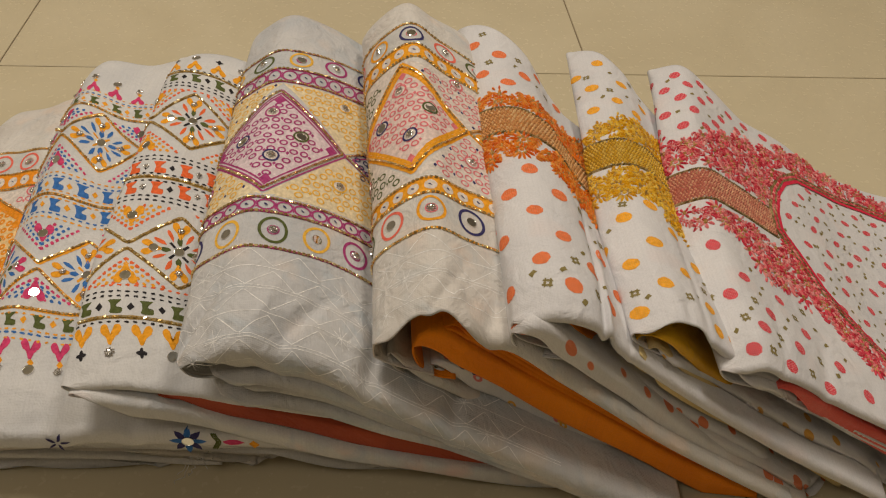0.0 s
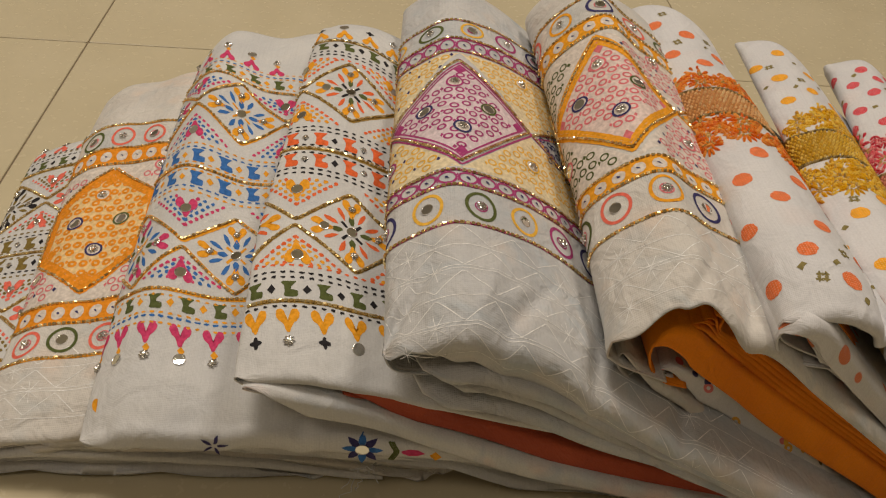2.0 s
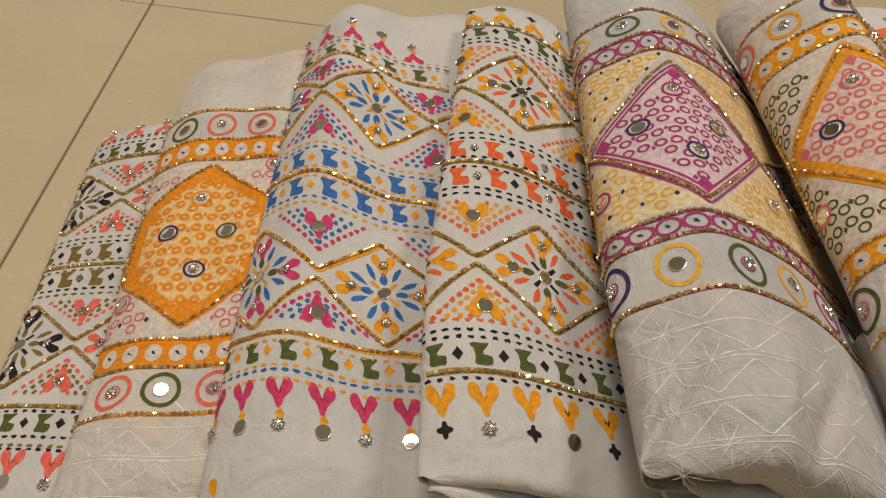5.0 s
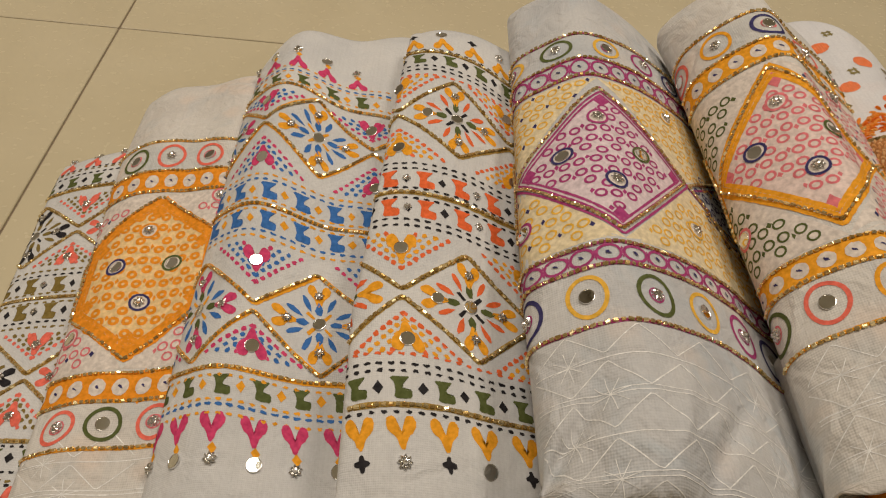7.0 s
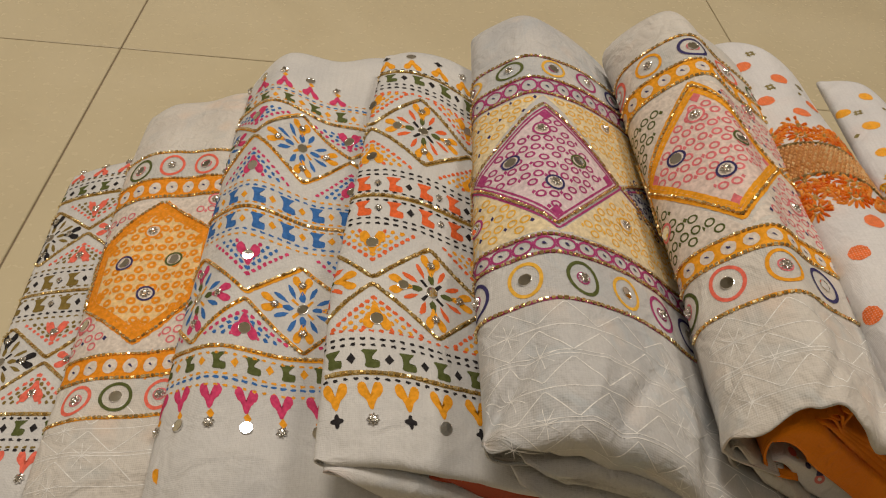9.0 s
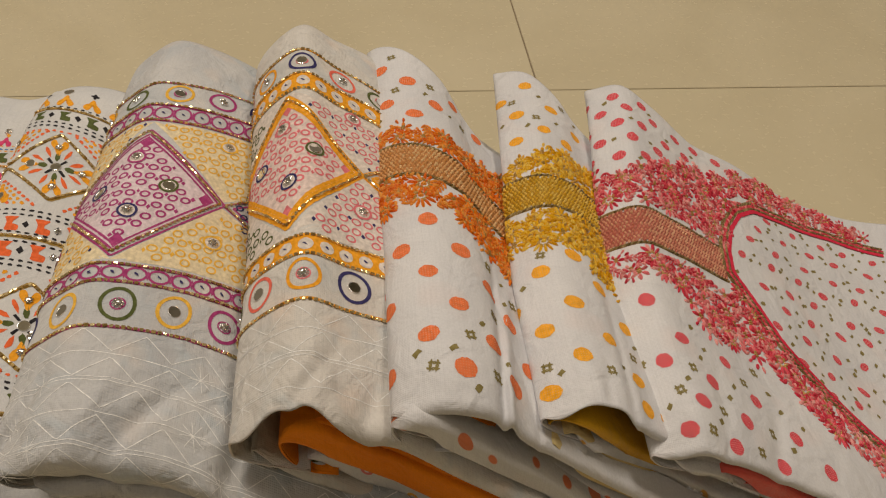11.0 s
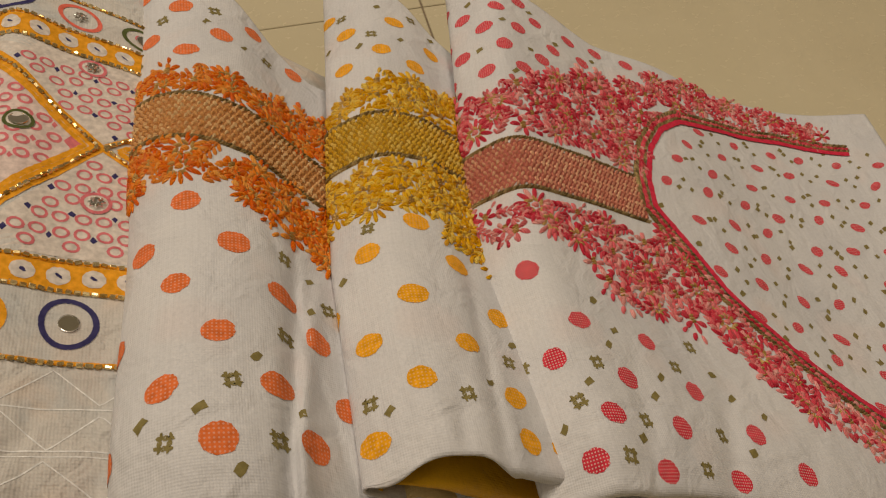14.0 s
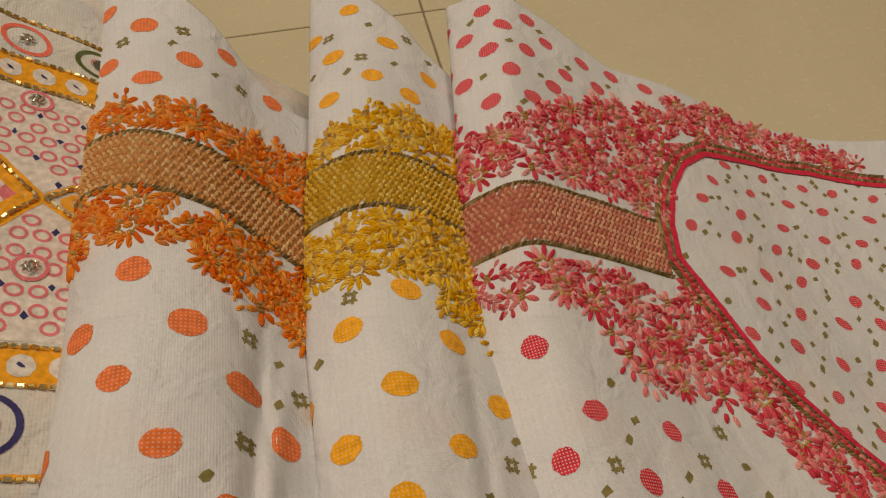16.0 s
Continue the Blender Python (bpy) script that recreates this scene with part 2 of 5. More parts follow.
def smooth_chain(knots, per=14):
    """A rounded line through a few knots."""
    k = np.asarray(knots, float)
    k = np.vstack([2 * k[0] - k[1], k, 2 * k[-1] - k[-2]])
    out = []
    for i in range(1, len(k) - 2):
        p0, p1, p2, p3 = k[i - 1], k[i], k[i + 1], k[i + 2]
        d1, d2, d3 = (max(np.linalg.norm(b - a) ** 0.5, 1e-6) for a, b in ((p0, p1), (p1, p2), (p2, p3)))
        m1 = (p1 - p0) / d1 - (p2 - p0) / (d1 + d2) + (p2 - p1) / d2
        m2 = (p2 - p1) / d2 - (p3 - p1) / (d2 + d3) + (p3 - p2) / d3
        m1, m2 = m1 * d2, m2 * d2
        for t in np.linspace(0, 1, per, endpoint=False):
            out.append((2 * t**3 - 3 * t**2 + 1) * p1 + (t**3 - 2 * t**2 + t) * m1 + (-2 * t**3 + 3 * t**2) * p2 + (t**3 - t**2) * m2)
    out.append(k[-2])
    return np.array(out)


class Drape:
    """The top of one folded cloth: a cross-section of few knots (x, z), carried from the front y to the back y."""

    def __init__(self, knots, front, back, rise=0.0, slant=0.0, shear=0.1, seed=0, crease=0.0007, droop=0.006, fall=0.0, roll=0.004, turned=3.0, pleats=()):
        self.pleats = pleats
        self.fall, self.roll, self.turned = fall, roll, turned
        c = smooth_chain(knots)
        self.left = c[:, 0].min()
        s = np.concatenate([[0], np.cumsum(np.linalg.norm(np.diff(c, axis=0), axis=1))])
        self.s, self.c = s - s[c[:, 0].argmin()], c
        self.front, self.back, self.rise, self.slant, self.shear, self.crease, self.droop = front, back, rise, slant, shear, crease, droop
        g = np.random.default_rng(seed)
        self.waves = [(g.uniform(20, 150), g.uniform(0, 6.28), g.uniform(0, 6.28), g.uniform(0.3, 1.0)) for _ in range(7)]

    def points(self, u, y, lift=0.0):
        u, y = np.asarray(u, float), np.asarray(y, float)
        x, z = np.interp(u, self.s, self.c[:, 0]), np.interp(u, self.s, self.c[:, 1])
        over = np.clip(self.front - y, 0, 1) * np.clip(u / 0.03, 0.1, 1)
        y = np.maximum(y, self.front)
        turn = np.minimum(over / self.roll, self.turned)
        rest = np.maximum(0, over - self.roll * self.turned)
        drop = self.roll * (1 - np.cos(turn)) + rest * math.sin(self.turned)
        ahead = self.roll * np.sin(turn) + rest * math.cos(self.turned)
        w = 0
        for f, a, ph, amp in self.waves:
            w = w + amp * np.sin(f * (np.cos(a) * u * 0.8 + np.sin(a) * y) + ph) * 18 / (18 + f)
        calm = np.clip((u + 0.004) / 0.012, 0, 1)
        z = z * (1 + self.rise * (np.minimum(y, 0.52) - 0.4)) - self.fall * np.clip(y - 0.515, 0, 1) + self.crease * w * calm
        e = np.clip((self.front + 0.022 - y) / 0.022, 0, 1)
        b = np.clip((y - self.back + 0.02) / 0.02, 0, 1)
        z = z - self.droop * e**2 * calm - 0.004 * b**2 * calm - drop
        for pu, lean, wide, deep, lim in self.pleats:
            z = z - deep * np.exp(-(((u - pu - lean * (y - lim)) / wide) ** 2)) * np.clip((lim - y) / 0.03, 0, 1)
        px = x + self.slant * (np.maximum(y, 0.375) - 0.4)
        py = y - self.shear * np.clip(x - self.left - 0.07, 0, 9) * np.clip((0.44 - y) / 0.12, 0, 1) - ahead
        p = np.stack([px, py, np.maximum(z, 0.0025)], -1)
        return p

    def at(self, u, y, lift=0.0):
        p = self.points(u, y)
        h = 0.0006
        n = np.cross(self.points(np.asarray(u) + h, y) - self.points(np.asarray(u) - h, y), self.points(u, np.asarray(y) + h) - self.points(u, np.asarray(y) - h))
        n /= np.linalg.norm(n, axis=-1, keepdims=True) + 1e-12
        return p + n * np.asarray(lift)[..., None], n


def sheet(name, drape, u0, u1, y0, y1, material, parent, thick=0.0009, du=0.0016, dy=0.002, lift=0.0, label="", edge=None, skew=None):
    """A cloth layer with its thickness, following the drape."""
    nu, ny = max(3, int((u1 - u0) / du)), max(3, int((y1 - y0) / dy))
    U, Y = np.meshgrid(np.linspace(u0, u1, nu), np.linspace(y0, y1, ny), indexing="ij")
    if edge is not None:
        Y = y0 + (Y - y0) + edge(U) * np.clip(1 - (Y - y0) / 0.04, 0, 1)
    if skew is not None:
        Y = Y - skew(U) * np.clip((Y - y1 + 0.09) / 0.09, 0, 1)
    P, N = drape.at(U, Y)
    P = P + N * lift
    top, low = P.reshape(-1, 3), (P - N * thick).reshape(-1, 3)
    low[:, 2] = np.maximum(low[:, 2], 0.0008)
    n = nu * ny
    i = np.arange(n).reshape(nu, ny)
    a, b, c, d = i[:-1, :-1].ravel(), i[1:, :-1].ravel(), i[1:, 1:].ravel(), i[:-1, 1:].ravel()
    f = [np.stack([a, b, c, d], 1), np.stack([a, d, c, b], 1) + n]
    for r in (i[0], i[:, -1], i[-1][::-1], i[::-1, 0]):
        f.append(np.stack([r[:-1], r[1:], r[1:] + n, r[:-1] + n], 1))
    uv = np.stack([U, Y], -1).reshape(-1, 2)
    return mesh_object(name, np.vstack([top, low]), np.vstack(f), material, parent, label, uvs=np.vstack([uv, uv]))


# ---- room ----
FX, FY, TS = -0.45, 0.75, 0.6
X0, X1, Y0, Y1 = FX - 3 * TS, FX + 5 * TS, FY - 4 * TS, FY + 4 * TS
floor = tagged(slab("floor", X0, X1, Y0, Y1, -0.06, -0.0015, GROUT), "floor of large glossy beige tiles with thin dark joints", "floor", kind="structure")
for nm, b in (("wall_west", (X0 - 0.12, X0, Y0, Y1)), ("wall_east", (X1, X1 + 0.12, Y0, Y1)), ("wall_south", (X0 - 0.12, X1 + 0.12, Y0 - 0.12, Y0)), ("wall_north", (X0 - 0.12, X1 + 0.12, Y1, Y1 + 0.12))):
    tagged(slab(nm, *b, -0.06, 2.7, WALL), "plain cream painted wall", "wall", kind="structure")
tagged(slab("ceiling", X0 - 0.12, X1 + 0.12, Y0 - 0.12, Y1 + 0.12, 2.7, 2.8, CEIL), "plain white painted ceiling", "ceiling", kind="structure")


# ---- folded cloths ----
def bundle(name, label):
    ob = new(name)
    ob.empty_display_size = 0.05
    return tagged(ob, label, "folded fabric", "fanned row of folded dress fabrics")


PROFILES = {
    "A": ([(-0.392, 0.004), (-0.415, 0.004), (-0.419, 0.011), (-0.408, 0.0175), (-0.375, 0.028), (-0.345, 0.036), (-0.25, 0.03), (-0.17, 0.012)], 0.303, 0.553, 2.6, -0.045, 0.0),
    "B": ([(-0.34, 0.036), (-0.367, 0.031), (-0.371, 0.037), (-0.355, 0.049), (-0.328, 0.054), (-0.303, 0.061), (-0.22, 0.054), (-0.12, 0.03)], 0.303, 0.588, 2.6, -0.04, 0.0),
    "C": ([(-0.28, 0.062), (-0.3085, 0.05), (-0.312, 0.060), (-0.304, 0.071), (-0.288, 0.0820), (-0.255, 0.0795), (-0.226, 0.084), (-0.12, 0.068), (0.0, 0.03), (0.04, 0.015)], 0.296, 0.588, 2.65, 0.037, 0.0),
    "D": ([(-0.2, 0.103), (-0.231, 0.100), (-0.2345, 0.107), (-0.222, 0.1130), (-0.2, 0.1125), (-0.176, 0.1045), (-0.152, 0.097), (-0.08, 0.077), (0.0, 0.05), (0.07, 0.02)], 0.297, 0.560, 1.4, 0.10, 0.05),
    "E": ([(-0.138, 0.113), (-0.1665, 0.114), (-0.171, 0.129), (-0.158, 0.1415), (-0.1407, 0.150), (-0.1185, 0.1435), (-0.0894, 0.126), (-0.0656, 0.107), (0.0, 0.07), (0.105, 0.012)], 0.290, 0.573, 0.4, 0.038, 0.15),
    "F": ([(-0.047, 0.108), (-0.0755, 0.124), (-0.078, 0.138), (-0.0665, 0.154), (-0.0465, 0.166), (-0.029, 0.1565), (-0.006, 0.1445), (0.02, 0.1225), (0.09, 0.068), (0.17, 0.016)], 0.292, 0.552, 0.65, -0.045, 0.15),
    "G": ([(0.02, 0.12), (-0.0085, 0.1355), (-0.0105, 0.148), (-0.003, 0.1555), (0.0125, 0.159), (0.032, 0.151), (0.048, 0.132), (0.0695, 0.1145), (0.15, 0.06), (0.23, 0.016)], 0.290, 0.568, 0.0, -0.03, 0.15),
    "H": ([(0.086, 0.105), (0.06, 0.121), (0.0555, 0.1285), (0.066, 0.1355), (0.078, 0.138), (0.095, 0.131), (0.108, 0.119), (0.127, 0.106), (0.2, 0.057), (0.29, 0.014)], 0.294, 0.574, -0.1, 0.086, 0.15),
    "I": ([(0.14, 0.094), (0.1135, 0.1055), (0.1085, 0.1155), (0.119, 0.122), (0.131, 0.1245), (0.154, 0.1115), (0.186, 0.0900), (0.222, 0.0715), (0.277, 0.039), (0.338, 0.017), (0.38, 0.010)], 0.287, 0.558, 0.5, 0.15, 0.15),
}
PLEATS = {
    "C": ((0.034, 0.5, 0.004, 0.0016, 0.318), (0.072, -0.4, 0.005, 0.0018, 0.316), (0.125, 0.3, 0.006, 0.003, 0.33)),
    "D": ((0.050, 0.5, 0.004, 0.0014, 0.309), (0.095, 0.3, 0.006, 0.002, 0.309)),
    "E": ((0.036, 0.9, 0.0045, 0.0060, 0.325), (0.012, 0.3, 0.006, -0.0035, 0.318), (0.066, 0.4, 0.004, -0.0018, 0.335), (0.098, 0.8, 0.005, 0.0035, 0.335), (0.135, 0.5, 0.006, 0.004, 0.34), (0.18, 0.3, 0.006, 0.004, 0.34)),
    "F": ((0.022, 0.8, 0.004, 0.0030, 0.325), (0.048, -0.5, 0.0045, -0.0022, 0.325), (0.070, 0.7, 0.004, 0.0032, 0.33), (0.092, 0.4, 0.005, 0.003, 0.33)),
    "G": ((0.047, -0.28, 0.002, 0.0011, 0.42), (0.069, 0.12, 0.0032, 0.0034, 0.39), (0.080, 0.2, 0.003, -0.0022, 0.38), (0.028, 0.5, 0.004, 0.0022, 0.312), (0.056, -0.2, 0.003, -0.0014, 0.33)),
    "H": ((0.056, 0.1, 0.0035, 0.0022, 0.38), (0.022, -0.3, 0.003, -0.0012, 0.33), (0.040, 0.2, 0.003, 0.0014, 0.33)),
    "I": ((0.058, 0.3, 0.006, 0.0016, 0.34), (0.10, 0.4, 0.006, 0.0022, 0.335), (0.026, 0.2, 0.004, 0.0012, 0.32)),
}
HANG = {k: {"C": 0.0145, "E": 0.029, "F": 0.012, "G": 0.014}.get(k, 0.013) for k in PROFILES}
MOUTH = {"H": (0.032, 0.019, 0.013), "F": (0.042, 0.020, 0.011), "G": (0.030, 0.012, 0.004), "E": (0.024, 0.013, 0.014)}
D = {k: Drape(v[0], v[1], v[2], v[3], v[4], v[5], seed=i + 3, droop=0.002 if k in "DFH" else 0.004, roll={"C": 0.006, "E": 0.009, "F": 0.007, "G": 0.005}.get(k, 0.0036), turned={"C": 1.45, "E": 1.9, "F": 2.5}.get(k, 3.1), pleats=PLEATS.get(k, ()), crease=0.0014, fall=0.08 if k == "B" else 0.0) for i, (k, v) in enumerate(PROFILES.items())}
NAMES = {
    "A": ("folded_printed_fabric", "white folded cotton printed in coral, olive and black", WHITE),
    "B": ("folded_printed_fabric", "cream muslin folded fabric with an orange hexagon print and gold beads", CREAMY),
    "C": ("folded_printed_fabric", "white folded cotton printed with blue, pink and orange motifs and mirrors", WHITE),
    "D": ("folded_printed_fabric", "white folded cotton printed with orange, red and green motifs and mirrors", WHITE),
    "E": ("folded_printed_fabric", "grey-white muslin folded fabric with a purple diamond and yellow ring print", MUSLIN),
    "F": ("folded_printed_fabric", "cream muslin folded fabric with a pink diamond print and orange lining", CREAMY),
    "G": ("folded_embroidered_fabric", "white folded fabric with orange dots, embroidery and a copper band", DOTCLOTH),
    "H": ("folded_embroidered_fabric", "white folded fabric with yellow dots, embroidery and a gold band", DOTCLOTH),
    "I": ("folded_embroidered_fabric", "white folded fabric with red dots, embroidery and a pink neckline border", DOTCLOTH),
}


def mouth(k):
    """Where the front edge is drawn back and the inside shows."""
    if k not in MOUTH:
        return None
    c, w, deep = MOUTH[k]
    return lambda u: deep * np.exp(-(((u - c) / w) ** 4))


SKEW = {"G": 0.85, "H": 0.85, "I": 0.32}


def back_skew(k):
    """The far end is folded aslant: it comes forward towards the cloth's lower side."""
    return lambda u: SKEW.get(k, 0.0) * np.clip(np.asarray(u) - 0.006, 0, 0.085)


THING = {}
for k, (nm, lab, m) in NAMES.items():
    THING[k] = bundle(nm, lab)
    d = D[k]
    sheet("cover_cloth", d, d.s[0], d.s[-1], d.front - HANG[k], d.back, m, THING[k], edge=mouth(k), skew=back_skew(k) if k in SKEW else None)


# ---- print and trim colours ----
INK = {
    "orange": ink("orange_print", (0.80, 0.34, 0.012)),
    "deep_orange": ink("deep_orange_print", (0.78, 0.27, 0.008)),
    "pink": ink("magenta_print", (0.60, 0.045, 0.15)),
    "rose": ink("rose_print", (0.68, 0.17, 0.19)),
    "blue": ink("blue_print", (0.035, 0.15, 0.44)),
    "green": ink("olive_green_print", (0.085, 0.105, 0.025)),
    "olive": ink("olive_print", (0.20, 0.14, 0.03)),
    "black": ink("black_print", (0.014, 0.012, 0.015)),
    "coral": ink("coral_print", (0.78, 0.15, 0.10)),
    "red": ink("red_orange_print", (0.76, 0.13, 0.03)),
    "purple": ink("purple_print", (0.36, 0.04, 0.17)),
    "yellow": ink("yellow_print", (0.78, 0.44, 0.05)),
    "navy": ink("navy_print", (0.035, 0.03, 0.12)),
    "pale": ink("unprinted_ground", (0.68, 0.61, 0.55)),
    "lilac": ink("lilac_ground", (0.67, 0.56, 0.59)),
    "blush": ink("blush_ground", (0.72, 0.58, 0.53)),
    "amber": ink("amber_ground", (0.80, 0.56, 0.27)),
    "straw": ink("straw_ground", (0.73, 0.62, 0.41)),
    "red_dot": woven_ink("crimson_dot", (0.64, 0.03, 0.055), 0.0010, 0.6),
    "orange_dot": woven_ink("salmon_dot", (0.76, 0.165, 0.035), 0.0012, 0.3),
    "yellow_dot": woven_ink("amber_dot", (0.84, 0.37, 0.004), 0.0012, 0.25),
    "amber_line": ink("mustard_line", (0.36, 0.23, 0.05)),
    "khaki": ink("khaki_motif", (0.23, 0.185, 0.06)),
    "white_thread": ink("white_thread", (0.84, 0.835, 0.82), soft=False),
}


def island_gold(name, dark, light, rough=0.28, metal=1.0):
    m, nt, b = mat(name, rough, metal, 0.5)
    g = nt.nodes.new("ShaderNodeNewGeometry")
    nt.links.new(ramp(nt, g.outputs["Random Per Island"], [(0.0, dark), (1.0, light)]), b.inputs["Base Color"])
    return m


def island_thread(name, tones, rough=0.55, metal=0.0):
    m, nt, b = mat(name, rough, metal, 0.25)
    g = nt.nodes.new("ShaderNodeNewGeometry")
    c = ramp(nt, g.outputs["Random Per Island"], [(i / (len(tones) - 1), t) for i, t in enumerate(tones)])
    tc = nt.nodes.new("ShaderNodeTexCoord")
    n = node(nt, "ShaderNodeTexNoise", Scale=1500.0, Detail=2.0)
    nt.links.new(tc.outputs["Object"], n.inputs["Vector"])
    x = nt.nodes.new("ShaderNodeMix")
    x.data_type, x.blend_type = "RGBA", "MULTIPLY"
    x.inputs[0].default_value = 0.12
    nt.links.new(c, x.inputs[6])
    nt.links.new(ramp(nt, n.outputs[0], [(0.35, (0.55, 0.55, 0.55)), (0.65, (1, 1, 1))]), x.inputs[7])
    nt.links.new(x.outputs[2], b.inputs["Base Color"])
    uv = nt.nodes.new("ShaderNodeUVMap")
    strand = nt.nodes.new("ShaderNodeTexWave")
    strand.bands_direction = "DIAGONAL"
    strand.inputs["Scale"].default_value = 2.6
    strand.inputs["Distortion"].default_value = 1.5
    nt.links.new(uv.outputs[0], strand.inputs["Vector"])
    # Shade in the grooves between strands, painted into the colour as a warm darkening.
    y = nt.nodes.new("ShaderNodeMix")
    y.data_type, y.blend_type = "RGBA", "MULTIPLY"
    y.inputs[0].default_value = 0.5
    nt.links.new(x.outputs[2], y.inputs[6])
    nt.links.new(ramp(nt, strand.outputs["Fac"], [(0.08, (0.62, 0.34, 0.26)), (0.45, (1, 1, 1))]), y.inputs[7])
    nt.links.new(y.outputs[2], b.inputs["Base Color"])
    bp = node(nt, "ShaderNodeBump", Strength=0.6, Distance=0.0005)
    nt.links.new(strand.outputs["Fac"], bp.inputs["Height"])
    nt.links.new(bp.outputs[0], b.inputs["Normal"])
    return m


# Dark-to-bright bead colours stand in for uneven reflections and glints.
GOLD = island_gold("gold_bugle_bead", (0.62, 0.40, 0.12), (1.0, 0.86, 0.50), 0.22, 0.85)
GOLD_CORD = island_thread("antique_gold_cord", [(0.16, 0.115, 0.04), (0.36, 0.27, 0.11), (0.55, 0.43, 0.2)], 0.35, 0.5)
GOLD_THREAD = island_thread("gold_thread", [(0.52, 0.33, 0.09), (0.74, 0.52, 0.20)], 0.35, 0.4)
MIRROR = mat("mirror_glass", 0.04, 1.0)[0]
MIRROR.node_tree.nodes["Principled BSDF"].inputs["Base Color"].default_value = (0.86, 0.87, 0.86, 1)
SILVER = island_gold("silver_metal", (0.45, 0.44, 0.42), (0.85, 0.84, 0.82), 0.2)
DARK_MID_LIGHT = {
    "G": ("orange_silk_thread", (0.80, 0.12, 0.002), (0.94, 0.25, 0.005), (0.97, 0.47, 0.10)),
    "H": ("yellow_silk_thread", (0.72, 0.34, 0.002), (0.93, 0.53, 0.004), (0.98, 0.76, 0.16)),
    "I": ("pink_silk_thread", (0.58, 0.012, 0.045), (0.90, 0.11, 0.155), (0.96, 0.54, 0.49)),
}
THREADS = {k: [island_thread(n, tones, 0.36) for tones in ([d, m, d, m, l], [m, d, m, l, m], [l, m, l, d, l])] for k, (n, d, m, l) in DARK_MID_LIGHT.items()}
BANDS = {
    "G": island_thread("copper_band_thread", [(0.74, 0.36, 0.11), (0.84, 0.48, 0.20), (0.92, 0.68, 0.36)], 0.32, 0.2),
    "H": island_thread("golden_band_thread", [(0.72, 0.41, 0.02), (0.86, 0.55, 0.05), (0.95, 0.74, 0.20)], 0.32, 0.2),
    "I": island_thread("rose_gold_band_thread", [(0.68, 0.24, 0.16), (0.80, 0.38, 0.25), (0.90, 0.58, 0.36)], 0.32, 0.2),
}
# Ribbon ground, its colour darkened to put shade into the gaps between stitches.
BAND_BASE = {k: ink("band_ground", c, soft=False) for k, c in (("G", (0.40, 0.17, 0.05)), ("H", (0.36, 0.20, 0.012)), ("I", (0.38, 0.10, 0.07)))}
RED_PIPING = ink("crimson_piping", (0.64, 0.02, 0.06), soft=False)

BOOT = [(-1.15, 1.1), (0.3, 1.1), (1.15, 1.2), (0.6, 0.7), (0.25, 0.25), (0.3, -0.15), (0.7, -0.35), (1.15, -0.1), (1.15, -1.1), (0.2, -1.15), (-0.8, -1.1), (-0.6, -0.4), (-0.6, 0.4)]
HEART = [(0.16, -1.2), (0.34, -0.75), (0.5, -0.35), (0.95, 0.0), (1.2, 0.5), (1.05, 1.0), (0.6, 1.12), (0.30, 0.80), (0.17, 0.2), (0.0, -0.2), (-0.17, 0.2), (-0.30, 0.80), (-0.6, 1.12), (-1.05, 1.0), (-1.2, 0.5), (-0.95, 0.0), (-0.5, -0.35), (-0.34, -0.75), (-0.16, -1.2)]


def rounded(q):
    """Corners cut once, for printed shapes with soft edges."""
    n = len(q)
    return [p for i in range(n) for p in ((q[i][0] * 0.75 + q[(i + 1) % n][0] * 0.25, q[i][1] * 0.75 + q[(i + 1) % n][1] * 0.25), (q[i][0] * 0.25 + q[(i + 1) % n][0] * 0.75, q[i][1] * 0.25 + q[(i + 1) % n][1] * 0.75))]


BOOT, HEART = rounded(BOOT), rounded(HEART)
DIAMOND = [(0, -1), (0.8, 0), (0, 1), (-0.8, 0)]
CIRCLE = [(math.cos(a), math.sin(a)) for a in np.linspace(0, 2 * math.pi, 26, endpoint=False)]
PETAL = [(0, -1), (0.42, -0.3), (0.5, 0.35), (0.25, 0.85), (0, 1), (-0.25, 0.85), (-0.5, 0.35), (-0.42, -0.3)]
BLOCK = [(-1, -1), (0, -1.1), (1, -1), (1, 1), (0, 1.1), (-1, 1)]
OVAL = [(math.copysign(abs(math.cos(a)) ** 0.8, math.cos(a)), math.copysign(abs(math.sin(a)) ** 0.8, math.sin(a))) for a in np.linspace(0.3, 0.3 + 2 * math.pi, 10, endpoint=False)]
QUATREFOIL = [((0.8 + 0.24 * math.cos(4 * a)) * math.cos(a), (0.8 + 0.24 * math.cos(4 * a)) * math.sin(a)) for a in np.linspace(0, 2 * math.pi, 24, endpoint=False)]


